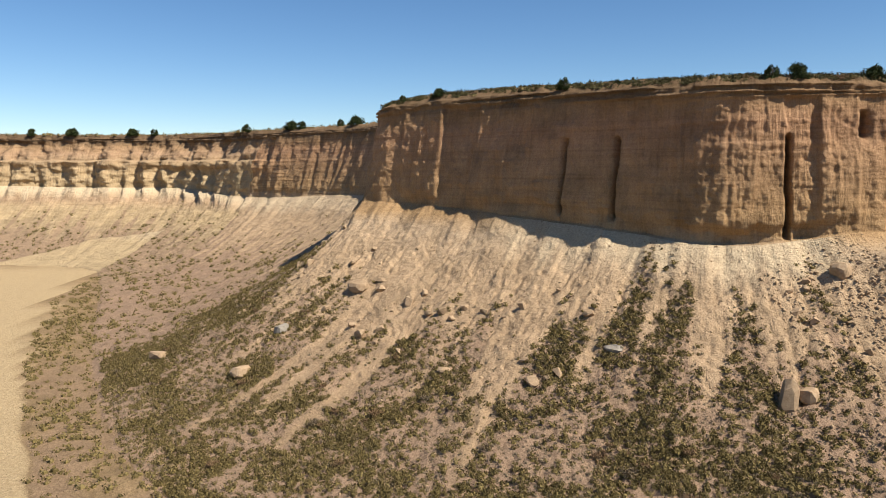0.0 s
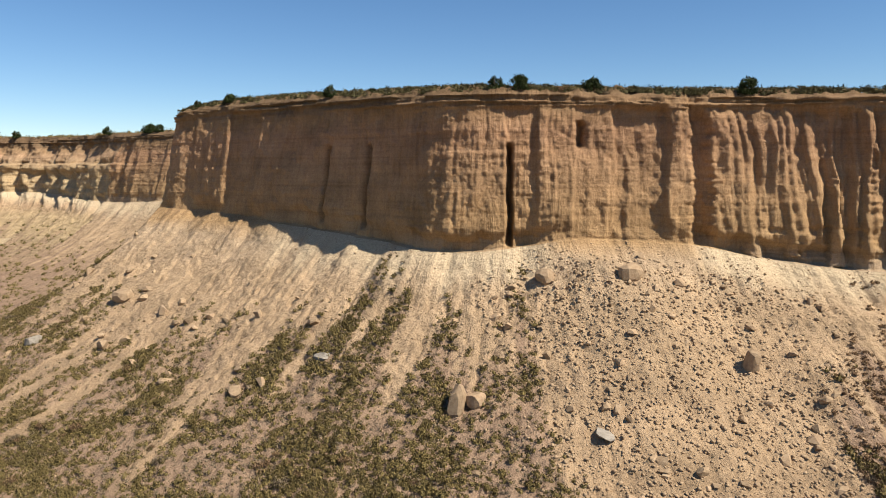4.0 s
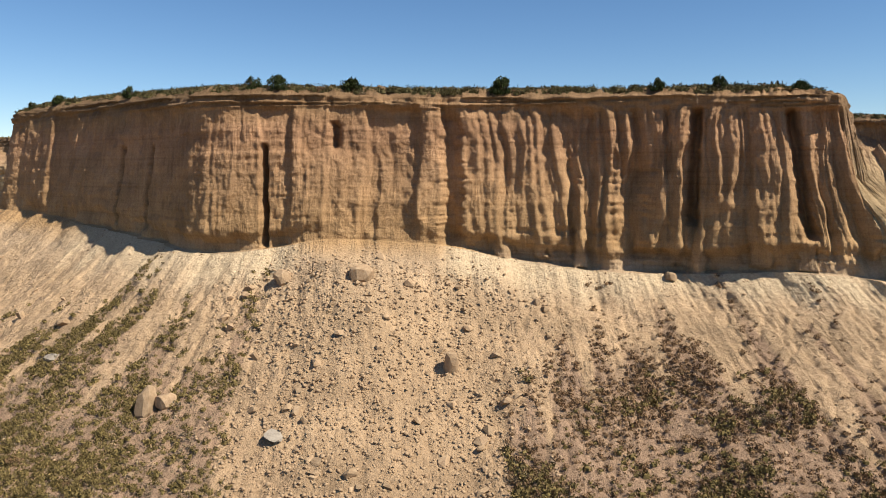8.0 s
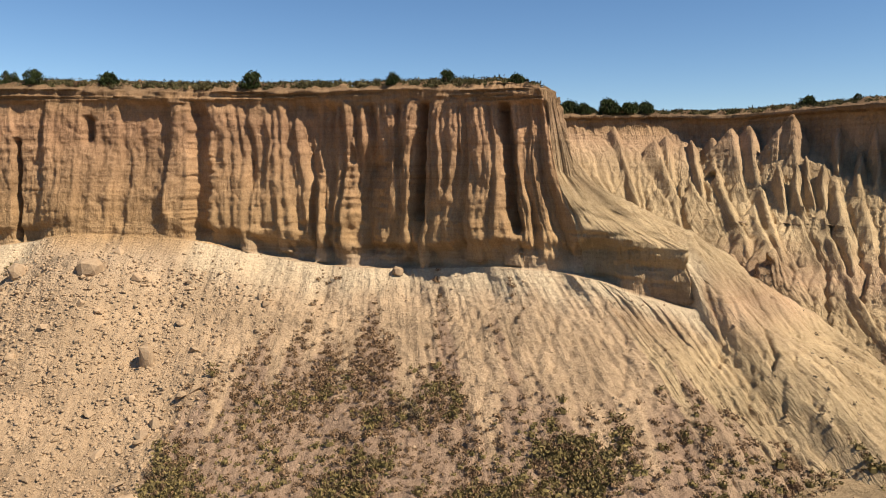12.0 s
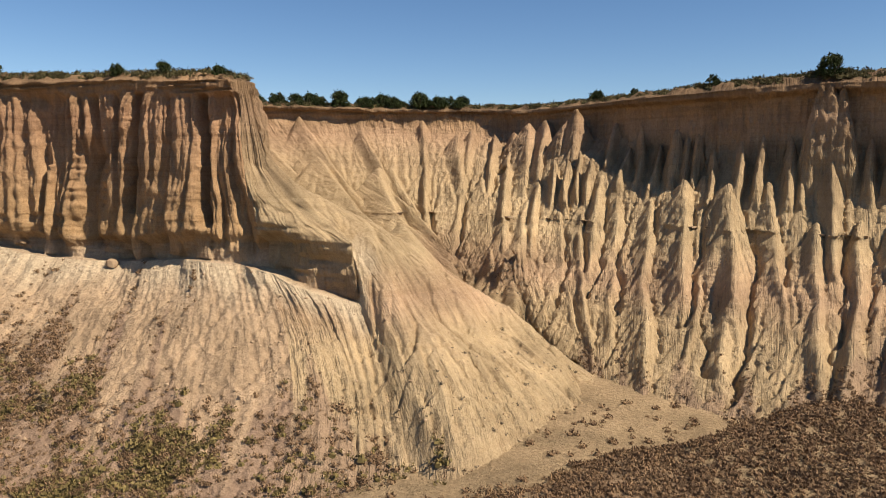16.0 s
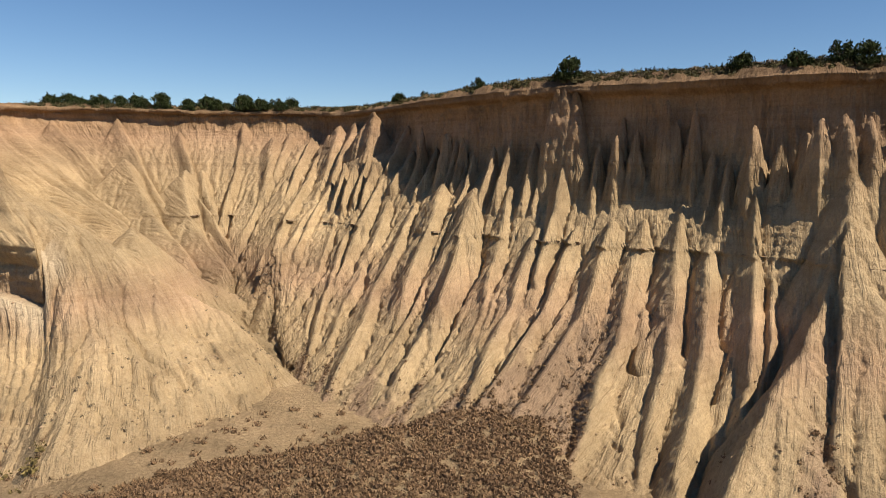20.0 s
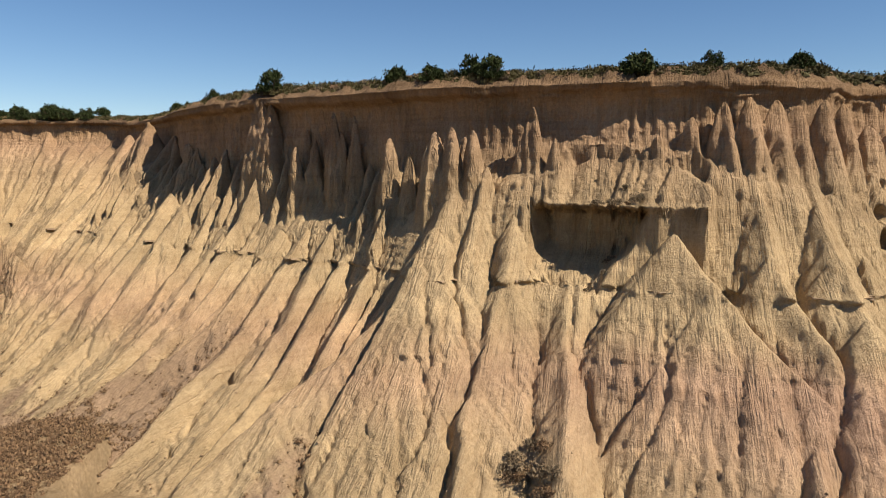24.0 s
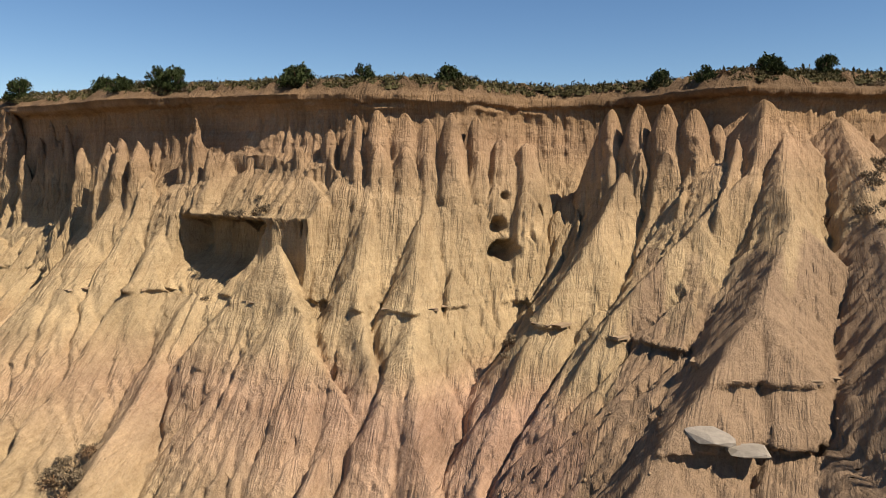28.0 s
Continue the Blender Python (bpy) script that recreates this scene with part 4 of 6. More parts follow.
# rows spread evenly over the true length of each column, and evenly from one column to the next
first = land(BASE)
gone = np.linalg.norm(np.diff(first, axis=0), axis=2) + 0.01
kernel = np.hanning(43)
kernel /= kernel.sum()
gone = np.pad(gone, ((0, 0), (21, 21)), mode="edge")
gone = sum(gone[:, k:k + NB] * kernel[k] for k in range(43))
gone = np.concatenate([np.zeros((1, NB)), np.cumsum(gone, axis=0)])
rows = np.arange(NF + NS)
spread_rows = np.stack([np.interp(np.linspace(0, gone[-1, i], NF + NS), gone[:, i], rows) for i in range(NB)], axis=1)
j0 = np.clip(spread_rows.astype(int), 0, NF + NS - 2)
fr = (spread_rows - j0)[..., None]
pick = np.arange(NB)[None]
BAD = land(BASE[j0, pick] * (1 - fr) + BASE[j0 + 1, pick] * fr)

# relief of the steep parts: cap, curtain of flutes, thin beds, the hard bed, hollow and holes
bx, by, bz = BAD[..., 0], BAD[..., 1], BAD[..., 2]
tall_b = np.abs(np.gradient(bz, axis=0)) / np.maximum(np.linalg.norm(np.gradient(BAD, axis=0), axis=2), 1e-4)
sheer = smooth(0.72, 0.95, tall_b)
under_rim = R[None, B0:, 2] - bz
# mouth of the hollow under the shelf
sa, so = shelf_place(bx, by)
drop_in = np.clip(28.6 - bz, 0, 6)
sb = sa + 0.35 * vnoise(bz * 0.6, sa * 0.3, 0 * bz, 252)
bay = smooth(0.1, 1.0, sb - 0.12 * drop_in) * smooth(9.4, 8.6, sb + 0.35 * drop_in)
mouth = bay * smooth(28.75, 28.45, bz) * smooth(23.6, 25.4, bz - 0.28 * np.clip(np.abs(sa - 4.4) - 1.2, 0, None) ** 1.5) * smooth(2.2, 0.8, so)
sheer = sheer * (1 - smooth(0.0, 0.8, sa) * smooth(SHELF_RUN, SHELF_RUN - 1.0, sa) * smooth(29.6, 29.2, bz) * smooth(23.0, 24.0, bz) * smooth(-4.0, -3.0, so))
swb = warped(SB, bz, 0.3, 0.35, 241)
push = 0.34 * (spurs(swb, 0.8, 242, 1.9) - 0.45) * sheer * smooth(1.0, 1.6, under_rim) * (0.4 + 0.6 * smooth(-0.3, 0.3, vnoise(SB[None] * 0.12, bz * 0.1, 0 * bz, 243)))
push += 0.45 * (spurs(swb, 2.6, 244, 1.8) - 0.5) * sheer * smooth(1.2, 2.2, under_rim) * along((19.8, 0.0), (23, 0.3), (28, 0.6), (46, 0.6))[None]
push += 0.4 * smooth(1.35, 0.9, under_rim + 0.2 * vnoise(SB[None] * 0.6, 0 * bz, 0 * bz, 245)) * (0.5 + 0.6 * vnoise(SB[None] * 0.4, bz * 2.2, 0 * bz, 246)) * smooth(0.0, 0.3, under_rim)
thin = fbm(0 * bz + 5.1, SB2[None] * 0.015 + 0.2 * vnoise(bx * 0.15, by * 0.15, bz * 0.15, 247), bz * 0.8, 4, 248)
push += (0.04 + 0.07 * sheer) * np.sign(thin) * np.abs(thin) ** 0.6 * (0.3 + 0.7 * smooth(-0.2, 0.4, vnoise(bx * 0.1, by * 0.1, bz * 0.3, 249)))
push += (0.05 + 0.12 * sheer) * fbm(bx * 0.7, by * 0.7, bz * 0.55, 4, 250, 0.6)
# the hard bed
hard = along((19.8, 0.0), (21, 0.0), (23, 0.15), (27, 0.3), (30, 0.2), (31.4, 0.6), (34, 0.75), (34.6, 0.2), (35, 0.5), (37, 0.55), (40, 0.6), (40.3, 1.2), (41.2, 0.7), (42.5, 0.35), (46, 0.4))[None]
rising = along((19.8, 0.0), (40.2, 0.0), (46, -0.2))[None]
h = bz - 23.45 - rising - 0.25 * vnoise(SB2[None] * 0.07, 0 * bz, 0 * bz, 71)
on = hard * np.clip(0.45 + 1.3 * vnoise(bx * 0.3, by * 0.3, 0 * bz, 72), 0.05, 1.1)
push += on * (0.4 * np.exp(-(h / 0.17) ** 4) - 0.75 * smooth(0.05, -0.25, h) * smooth(-1.6, -0.4, h))
h = bz - 19.4 - 0.25 * vnoise(SB2[None] * 0.07, 0 * bz, 0 * bz, 73)
push += 0.4 * along((19.8, 0.0), (35, 0.0), (35.5, 0.6), (39, 0.5), (40, 0.0), (46, 0.0))[None] * np.clip(1.6 * vnoise(bx * 0.35, by * 0.35, 0 * bz, 74), 0, 1) * (0.5 * np.exp(-(h / 0.15) ** 4) - 0.5 * smooth(0.05, -0.2, h) * smooth(-1.0, -0.3, h))
push -= mouth * (3.0 + 0.6 * vnoise(sa * 0.7, bz * 0.35, 0 * bz, 251))
push += 0.3 * smooth(-0.3, 0.4, sa) * smooth(SHELF_RUN + 0.2, SHELF_RUN - 0.8, sa) * np.exp(-((bz - 28.95) / 0.22) ** 4) * smooth(-0.9, -0.1, so)
# holes in the tower, hollows in the far gully
for x, z, half_x, half_z, deep in ((206.1, 26.6, 0.95, 0.75, 2.6), (205.9, 28.4, 0.6, 0.6, 1.8), (206.4, 30.6, 0.3, 0.25, 0.8), (208.9, 29.0, 0.4, 0.9, 1.0)):
    push -= deep * np.exp(-(((bx - x) / half_x) ** 2 + ((bz - z) / half_z) ** 2) ** 2) * ((by > 34) & (by < 46))
for x, y, z, size, deep in ((127.1, 93.6, 28.7, 0.9, 1.8), (113.9, 76.6, 22.8, 0.9, 1.5), (124.9, 74.4, 19.2, 0.9, 1.5), (128.6, 60.2, 10.6, 0.7, 1.0)):
    push -= deep * np.exp(-(((bx - x) ** 2 + (by - y) ** 2 + (bz - z) ** 2) / size ** 2) ** 2)
# the red ledge low on the last spur
h = bz - 21.9 - 0.15 * vnoise(SB2[None] * 0.4, 0 * bz, 0 * bz, 74)
push += smooth(208.5, 210.5, bx) * smooth(20.0, 15.0, by) * (0.5 * smooth(0.35, 0.1, h) * smooth(-0.5, -0.35, h) - 0.35 * smooth(-0.35, -0.6, h) * smooth(-3.0, -1.6, h))
push *= smooth(0, 6, rows)[:, None]
BAD = BAD + OB[None] * (push + dface[0][None, B0:] * np.exp(-rows / 4.0)[:, None])[..., None]
BAD[..., 2] += (0.05 * fbm(bx * 1.5, by * 1.5, bz * 1.5, 3, 252, 0.7) + 0.04 * fbm(bx * 0.4, by * 0.4, bz * 0.4, 3, 253)) * smooth(0, 8, rows)[:, None]
# the talus of the bluff is washed by the same rain, the loose heap hardly
T0, T1 = col_at(6.0), col_at(20.4)
talus_cut = rain(SLOPE[:, T0:T1], lambda x, y, z: z, -60.0, 120.0, 30.0, 170.0, 0.3, ((0.12, 0.26), (0.15, 0.10), (0.13, 0.05)), 260)
washed = style((0, 0.0), (6.0, 0.0), (6.4, 0.7), (10.5, 0.6), (12.2, 0.5), (12.7, 0.15), (14.2, 0.15), (14.9, 0.35), (17, 0.35), (19.4, 0.5), (19.9, 1.0), (46, 1.0))[:, T0:T1]
SLOPE[:, T0:T1, 2] -= washed * smooth(0.02, 0.2, q) * talus_cut(SLOPE[:, T0:T1, 0], SLOPE[:, T0:T1, 1])
take = smooth(19.84, 20.04, UB)[None, :, None]
FACE[:, B0:] += (BAD[:NF] - FACE[:, B0:]) * take
SLOPE[:, B0:] += (BAD[NF:] - SLOPE[:, B0:]) * take
down = (T - M)
down /= np.linalg.norm(down[:, :2], axis=1)[:, None]
down[:, 2] = np.minimum(down[:, 2], -0.45)
TOE = SLOPE[-1][None] + down[None] * (np.linspace(0, 1, NT + 1)[1:, None, None] ** 1.4) * 28.0
BROW_H = style((0, 1.0), (7, 1.0), (18, 0.8), (19, 0.3), (22, 0.3), (25, 0.35), (29, 0.6), (32, 1.0), (46, 1.1))[0]


def brow_rise(i, back):
    return BROW_H[i] * np.minimum(1.2, 0.55 * back)


# away from the edge, with one common bearing on the tip of the nose
tip = (smooth(18.3, 19.0, U) * smooth(23.0, 22.0, U))[:, None]
INLAND = OUT * (1 - tip) + np.array((0.8, -0.6, 0.0))[:OUT.shape[1]] * tip
BROW = np.stack([R - INLAND * d + np.array((0, 0, 1)) * (h * BROW_H)[:, None] + OUT * dface[0][:, None] * (1 - d / 3.0) + np.stack([0 * S, 0 * S, 0.45 * fbm(S * 0.5, 0 * S, 0 * S + 3 * d, 4, 81) + 0.14 * fbm(S * 2.6, 0 * S, 0 * S + 5 * d, 2, 82)], axis=1) * min(1, d)
                 for d, h in ((3.0, 1.25), (2.3, 1.1), (1.7, 0.9), (1.1, 0.6), (0.7, 0.35), (0.35, 0.12))])
BACKED = R - INLAND * 5.0
BACKED[:, 2] = 38.7
BROW = np.concatenate([BACKED[None], BROW])
SHEET = np.concatenate([BROW, FACE, SLOPE, TOE])
ROW_FACE, ROW_SLOPE = len(BROW), len(BROW) + NF

# the sandy track: how far a place lies to the right of its edge
def off_track(x, y):
    edge = np.interp(y, (0, 62, 80, 100, 121, 160, 200, 232, 250), (-24, -38, -49, -60, -72, -88, -97, -91, -400))
    edge = edge + 0.8 * vnoise(y * 0.12, 0 * y, 0 * y, 99)
    inner = np.interp(y, (0, 200, 217, 235, 250), (-900, -900, -134, -112, -60))
    return np.where(x > edge, x - edge, np.where(x < inner, inner - x, -1.0))


# soil: brown earth that carries the scrub, in tongues down the slopes
tongue = fbm(S2[None] * 0.3, q * 1.3, 0 * sz, 3, 83)
start = style((0, 0.5), (4, 0.45), (6, 0.35), (7, 0.42), (8.5, 0.55), (9.5, 0.5), (10.5, 0.28), (12, 0.34), (12.4, 0.8), (13, 1.1), (14.3, 1.05), (14.8, 0.5), (15.3, 0.38), (16, 0.3), (17, 0.36), (18, 0.44), (19, 0.6), (19.8, 0.8), (20.3, 1.2), (22, 1.1), (28, 1.1), (30, 1.0), (32.2, 0.85), (32.8, 0.5), (33.2, 0.55), (33.6, 0.95), (34.5, 1.0), (36, 1.15), (40.3, 1.2), (41, 0.6), (41.6, 0.1), (44, 0.05), (46, 0.05))
SOIL = smooth(-0.16, 0.2, q - start + 0.3 * tongue)
RUN = np.zeros((len(SHEET), NCOL, 3), dtype=np.float32)
RUN[:, :, 0] = S2[None]
RUN[1:, :, 1] = np.cumsum(np.linalg.norm(np.diff(SHEET, axis=0), axis=2), axis=0)
pale = (1 - smooth(0.03, 0.16, q + 0.05 * vnoise(S2[None] * 0.4, q * 3, 0 * sz, 84))) * smooth(0.25, 0.7, UNDER)
SOIL = SOIL * (off_track(sx, sy) > 0.6)
RUN[ROW_SLOPE:ROW_SLOPE + NS, :, 2] = SOIL - np.maximum(pale, 0.9 * smooth(0.8, -0.4, off_track(sx, sy)))
RUN[ROW_SLOPE + NS:, :, 2] = SOIL[-1][None]


def sheet_mesh(name, grid, run, material):
    nr, nc = grid.shape[:2]
    idx = np.arange(nr * nc).reshape(nr, nc)
    quads = np.stack([idx[:-1, :-1], idx[1:, :-1], idx[1:, 1:], idx[:-1, 1:]], axis=-1).reshape(-1, 4)
    me = bpy.data.meshes.new(name)
    me.vertices.add(nr * nc)
    me.vertices.foreach_set("co", grid.reshape(-1).astype(np.float32))
    me.loops.add(quads.size)
    me.loops.foreach_set("vertex_index", quads.reshape(-1).astype(np.int32))
    me.polygons.add(len(quads))
    me.polygons.foreach_set("loop_start", np.arange(0, quads.size, 4, dtype=np.int32))
    me.update(calc_edges=True)
    me.shade_smooth()
    me.attributes.new("run", "FLOAT_VECTOR", "POINT").data.foreach_set("vector", np.ascontiguousarray(run, dtype=np.float32).reshape(-1))
    me.materials.append(material)
    return me


SPANS = [("far_mesa", 0, 4.0, "pale, with scrub on its foot"), ("receding_wall", 4.0, 7.0, "in shade behind the bluff"), ("bluff", 7.0, 13.0, "massive, with narrow dark slots"),
         ("pillared_bluff", 13.0, 19.0, "eroded into upright pillars"), ("spur", 19.0, 23.0, "running down to the gully"),
         ("amphitheatre", 23.0, 34.5, "cut into cones and runnels"), ("fluted_wall", 34.5, 46.0, "with sharp flutes and spires")]
SLOPES = {}
for span, u0, u1, words in SPANS:
    a, b = col_at(u0), min(NCOL, col_at(u1) + 1)
    clayey = u0 >= 18.5 or span == "far_mesa"
    r1 = ROW_SLOPE + 1
    tagged(new("cliff_" + span, sheet_mesh("cliff_" + span, SHEET[:r1, a:b], RUN[:r1, a:b], MAT_CLAY if clayey else MAT_FACE)), "tan sandstone and clay cliff, " + words, "cliff", kind="structure")
    SLOPES[span] = tagged(new("slope_" + span, sheet_mesh("slope_" + span, SHEET[ROW_SLOPE:, a:b], RUN[ROW_SLOPE:, a:b], MAT_CLAY if clayey else MAT_TALUS)), "dry rilled earth slope under the cliff, " + words, "slope", kind="structure")

# ---- mesa top ----
brow = SHEET[0][::6]
ring = [Vector(p) for p in brow] + [Vector((900, 90, 38)), Vector((900, 1800, 36)), Vector((-1500, 1800, 36)), Vector((-1500, 420, 38))]
flat = [Vector((p.x, p.y, 0)) for p in ring]
me = bpy.data.meshes.new("mesa_top")
me.from_pydata([tuple(p) for p in ring], [], [t for t in tessellate_polygon([flat])])
me.materials.append(MAT_TOP)
tagged(new("mesa_top", me), "flat dry mesa top with sparse scrub", "mesa top", kind="structure")


# ---- ground ----
def heath_edge(x, y):
    """How far a place lies inside the heath terrace on the gully floor."""
    line = np.interp(x, (100, 118, 130, 146, 150, 152), (30, 36, 41, 48, 44, 20)) + 1.2 * vnoise(x * 0.25, y * 0.25, 0 * x, 98)
    return line - y


def ground_z(x, y):
    up = 10.2 * smooth(70, 122, x) * smooth(-40, 30, y) + 0.04 * np.clip(y - 42, 0, 30) * smooth(100, 120, x)
    up = up + (0.9 + 1.5 * smooth(128, 149, x)) * smooth(0, 3.5, heath_edge(x, y)) * smooth(108, 125, x)
    return -0.4 + up + 0.25 * fbm(x * 0.06, y * 0.06, 0 * x, 3, 91) + 1.0 * smooth(80, 260, y) * smooth(0, -60, x)


def spread(lo, hi, near0, near1, fine, coarse):
    left = near0 - np.cumsum(coarse * 1.35 ** np.arange(30))
    right = near1 + np.cumsum(coarse * 1.35 ** np.arange(30))
    return np.concatenate([left[left > lo][::-1], np.arange(near0, near1, fine), right[right < hi]])


gx, gy = spread(-4000, 4000, -120, 215, 0.7, 2.0), spread(-4000, 4000, 20, 90, 0.7, 2.0)
GX, GY = np.meshgrid(gx, gy)
GZ = ground_z(GX, GY)
floor_soil = smooth(0.0, 0.5, 0.35 + 0.7 * fbm(GX * 0.05, GY * 0.05, 0 * GX, 3, 93)) * np.where(GX > 95, smooth(-0.5, 0.8, heath_edge(GX, GY)), 1.0)
grid = np.stack([GX, GY, GZ], axis=2)[::-1]
run = np.stack([GX, GY, floor_soil * (off_track(GX, GY) > 0.5) - 0.95 * smooth(0.8, -0.4, off_track(GX, GY))], axis=2)[::-1]
tagged(new("ground", sheet_mesh("ground", grid, run, MAT_GROUND)), "dry valley floor of pale earth with scrub", "ground", kind="structure")


# ---- things: helpers ----
def mesh_from(name, verts, faces, material, flat=True):
    me = bpy.data.meshes.new(name)
    me.from_pydata([tuple(v) for v in verts], [], [tuple(f) for f in faces])
    me.materials.append(material)
    if not flat:
        me.shade_smooth()
    return me


def tri_mesh(name, verts, material):
    """One mesh of loose triangles from an array of corners, n x 3 x 3."""
    n = len(verts)
    me = bpy.data.meshes.new(name)
    me.vertices.add(n * 3)
    me.vertices.foreach_set("co", np.ascontiguousarray(verts, dtype=np.float32).reshape(-1))
    me.loops.add(n * 3)
    me.loops.foreach_set("vertex_index", np.arange(n * 3, dtype=np.int32))
    me.polygons.add(n)
    me.polygons.foreach_set("loop_start", np.arange(0, n * 3, 3, dtype=np.int32))
    me.update(calc_edges=True)
    me.materials.append(material)
    return me


def part(name, me, parent, label=""):
    ob = new(name, me)
    ob.parent = parent
    return tagged(ob, label) if label else ob


def leafy(name, colours, scale=0.8):
    m, nt, b = blank(name, 0.8)
    geo = nt.nodes.new("ShaderNodeNewGeometry")
    tone = ramp_node(nt, [(k / (len(colours) - 1), c) for k, c in enumerate(colours)], noise_node(nt, geo.outputs["Position"], scale, 3, 0.7))
    leaf = ramp_node(nt, [(0.0, (0.48, 0.48, 0.48)), (1.0, (1.2, 1.2, 1.16))], geo.outputs["Random Per Island"])
    nt.links.new(mix_node(nt, 1.0, tone, leaf, "MULTIPLY"), b.inputs["Base Color"])
    return m


MAT_JUNIPER = leafy("juniper_leaf", [(0.020, 0.030, 0.010), (0.035, 0.048, 0.016), (0.055, 0.07, 0.025)])
MAT_OLIVE = leafy("olive_scrub", [(0.105, 0.082, 0.032), (0.165, 0.124, 0.05), (0.24, 0.18, 0.088)], 0.5)
MAT_RIM = leafy("rim_scrub_leaf", [(0.05, 0.047, 0.021), (0.085, 0.074, 0.033), (0.15, 0.12, 0.06)], 0.5)
MAT_GREY = leafy("grey_scrub", [(0.14, 0.108, 0.068), (0.205, 0.155, 0.102), (0.275, 0.208, 0.142)], 0.5)
MAT_HEATH = leafy("brown_heath", [(0.14, 0.085, 0.05), (0.205, 0.128, 0.074), (0.26, 0.172, 0.09)], 0.35)
MAT_STRAW = leafy("dry_grass", [(0.20, 0.16, 0.07), (0.27, 0.21, 0.10), (0.17, 0.15, 0.06)], 0.3)
MAT_BARK, bark_nt, bark_b = blank("bark")
bark_geo = bark_nt.nodes.new("ShaderNodeNewGeometry")
bark_nt.links.new(ramp_node(bark_nt, [(0.3, (0.07, 0.05, 0.035)), (0.7, (0.16, 0.12, 0.085))], noise_node(bark_nt, bark_geo.outputs["Position"], 14.0, 5)), bark_b.inputs["Base Color"])


def rock_material(name, dark, light, bump=0.5):
    m, nt, b = blank(name)
    geo = nt.nodes.new("ShaderNodeNewGeometry")
    info = nt.nodes.new("ShaderNodeObjectInfo")
    c = ramp_node(nt, [(0.3, dark), (0.7, light)], noise_node(nt, geo.outputs["Position"], 2.2, 8, 0.7))
    v = ramp_node(nt, [(0.0, (0.68, 0.665, 0.65)), (1.0, (0.96, 0.935, 0.92))], info.outputs["Random"])
    nt.links.new(mix_node(nt, 1.0, c, v, "MULTIPLY"), b.inputs["Base Color"])
    bump_node(nt, b, noise_node(nt, geo.outputs["Position"], 6.0, 8, 0.7), bump, 0.1)
    return m


MAT_ROCK = rock_material("tan_rock", (0.295, 0.202, 0.125), (0.455, 0.342, 0.225))
MAT_SLAB = rock_material("bed_stone", (0.25, 0.18, 0.115), (0.40, 0.30, 0.20))
MAT_GREYROCK = rock_material("grey_slab_stone", (0.24, 0.215, 0.18), (0.37, 0.335, 0.285))


def leaf_cloud(rng, n, radius, height, size, low=0.0):
    """n leaf triangles on the skin of an uneven dome."""
    a = rng.uniform(0, 2 * math.pi, n)
    up = rng.uniform(low, 1, n)
    lump = 0.72 + 0.28 * np.sin(a * 3 + rng.uniform(0, 6)) * np.sin(up * 5 + rng.uniform(0, 6)) + rng.uniform(-0.22, 0.16, n)
    r = np.sqrt(np.clip(1 - up ** 2, 0, 1)) * lump * radius
    c = np.stack([r * np.cos(a), r * np.sin(a), up * height * lump], axis=1)
    d = rng.normal(size=(n, 2, 3))
    d /= np.linalg.norm(d, axis=2)[..., None]
    d[:, 0, 2] = np.abs(d[:, 0, 2]) + 0.3
    s = (size * rng.uniform(0.6, 1.3, n))[:, None]
    return np.stack([c - d[:, 1] * s * 0.5, c + d[:, 1] * s * 0.5, c + d[:, 0] * s], axis=1)


def limb(points, r0, r1, sides=6):
    """A tapered bent limb through points."""
    verts, faces = [], []
    for k, p in enumerate(points):
        r = r0 + (r1 - r0) * k / (len(points) - 1)
        for j in range(sides):
            t = 2 * math.pi * j / sides
            verts.append((p[0] + r * math.cos(t), p[1] + r * math.sin(t), p[2]))
    for k in range(len(points) - 1):
        for j in range(sides):
            a, b = k * sides + j, k * sides + (j + 1) % sides
            faces.append((a, b, b + sides, a + sides))
    return verts, faces


def stems(rng, n, radius, height, r0):
    verts, faces = [], []
    for _ in range(n):
        a, reach = rng.uniform(0, 6.28), rng.uniform(0.4, 0.9) * radius
        tip = np.array((reach * math.cos(a), reach * math.sin(a), height * rng.uniform(0.5, 0.85)))
        pts = [tip * t * np.array((t ** 0.3 if t else 0, t ** 0.3 if t else 0, 1)) - np.array((0, 0, 0.25 if t == 0 else 0)) for t in (0, 0.35, 0.7, 1.0)]
        v, f = limb(pts, r0, r0 * 0.3, 5)
        faces += [tuple(i + len(verts) for i in q4) for q4 in f]
        verts += v
    return verts, faces


def juniper(seed, radius, height, clumps):
    """Dark round juniper: forked trunk and a crown of many leafy clumps."""
    rng = np.random.RandomState(seed)
    root = new("juniper", None)
    v, f = stems(rng, 5, radius, height, 0.11)
    part("trunk", mesh_from("trunk", v, f, MAT_BARK), root)
    tris = []
    for k in range(clumps):
        a, up = rng.uniform(0, 6.28), rng.uniform(0.05, 1.0)
        rad = radius * math.sqrt(max(0.05, 1 - (up - 0.25) ** 2 / 0.6)) * rng.uniform(0.35, 0.95) * 0.8
        c = np.array((rad * math.cos(a), rad * math.sin(a), up * height * 0.8))
        tris.append(leaf_cloud(rng, 46, radius * rng.uniform(0.22, 0.36), radius * rng.uniform(0.25, 0.4), 0.16 * radius ** 0.5, -0.5) + c)
    part("crown", tri_mesh("crown", np.concatenate(tris), MAT_JUNIPER), root)
    return root


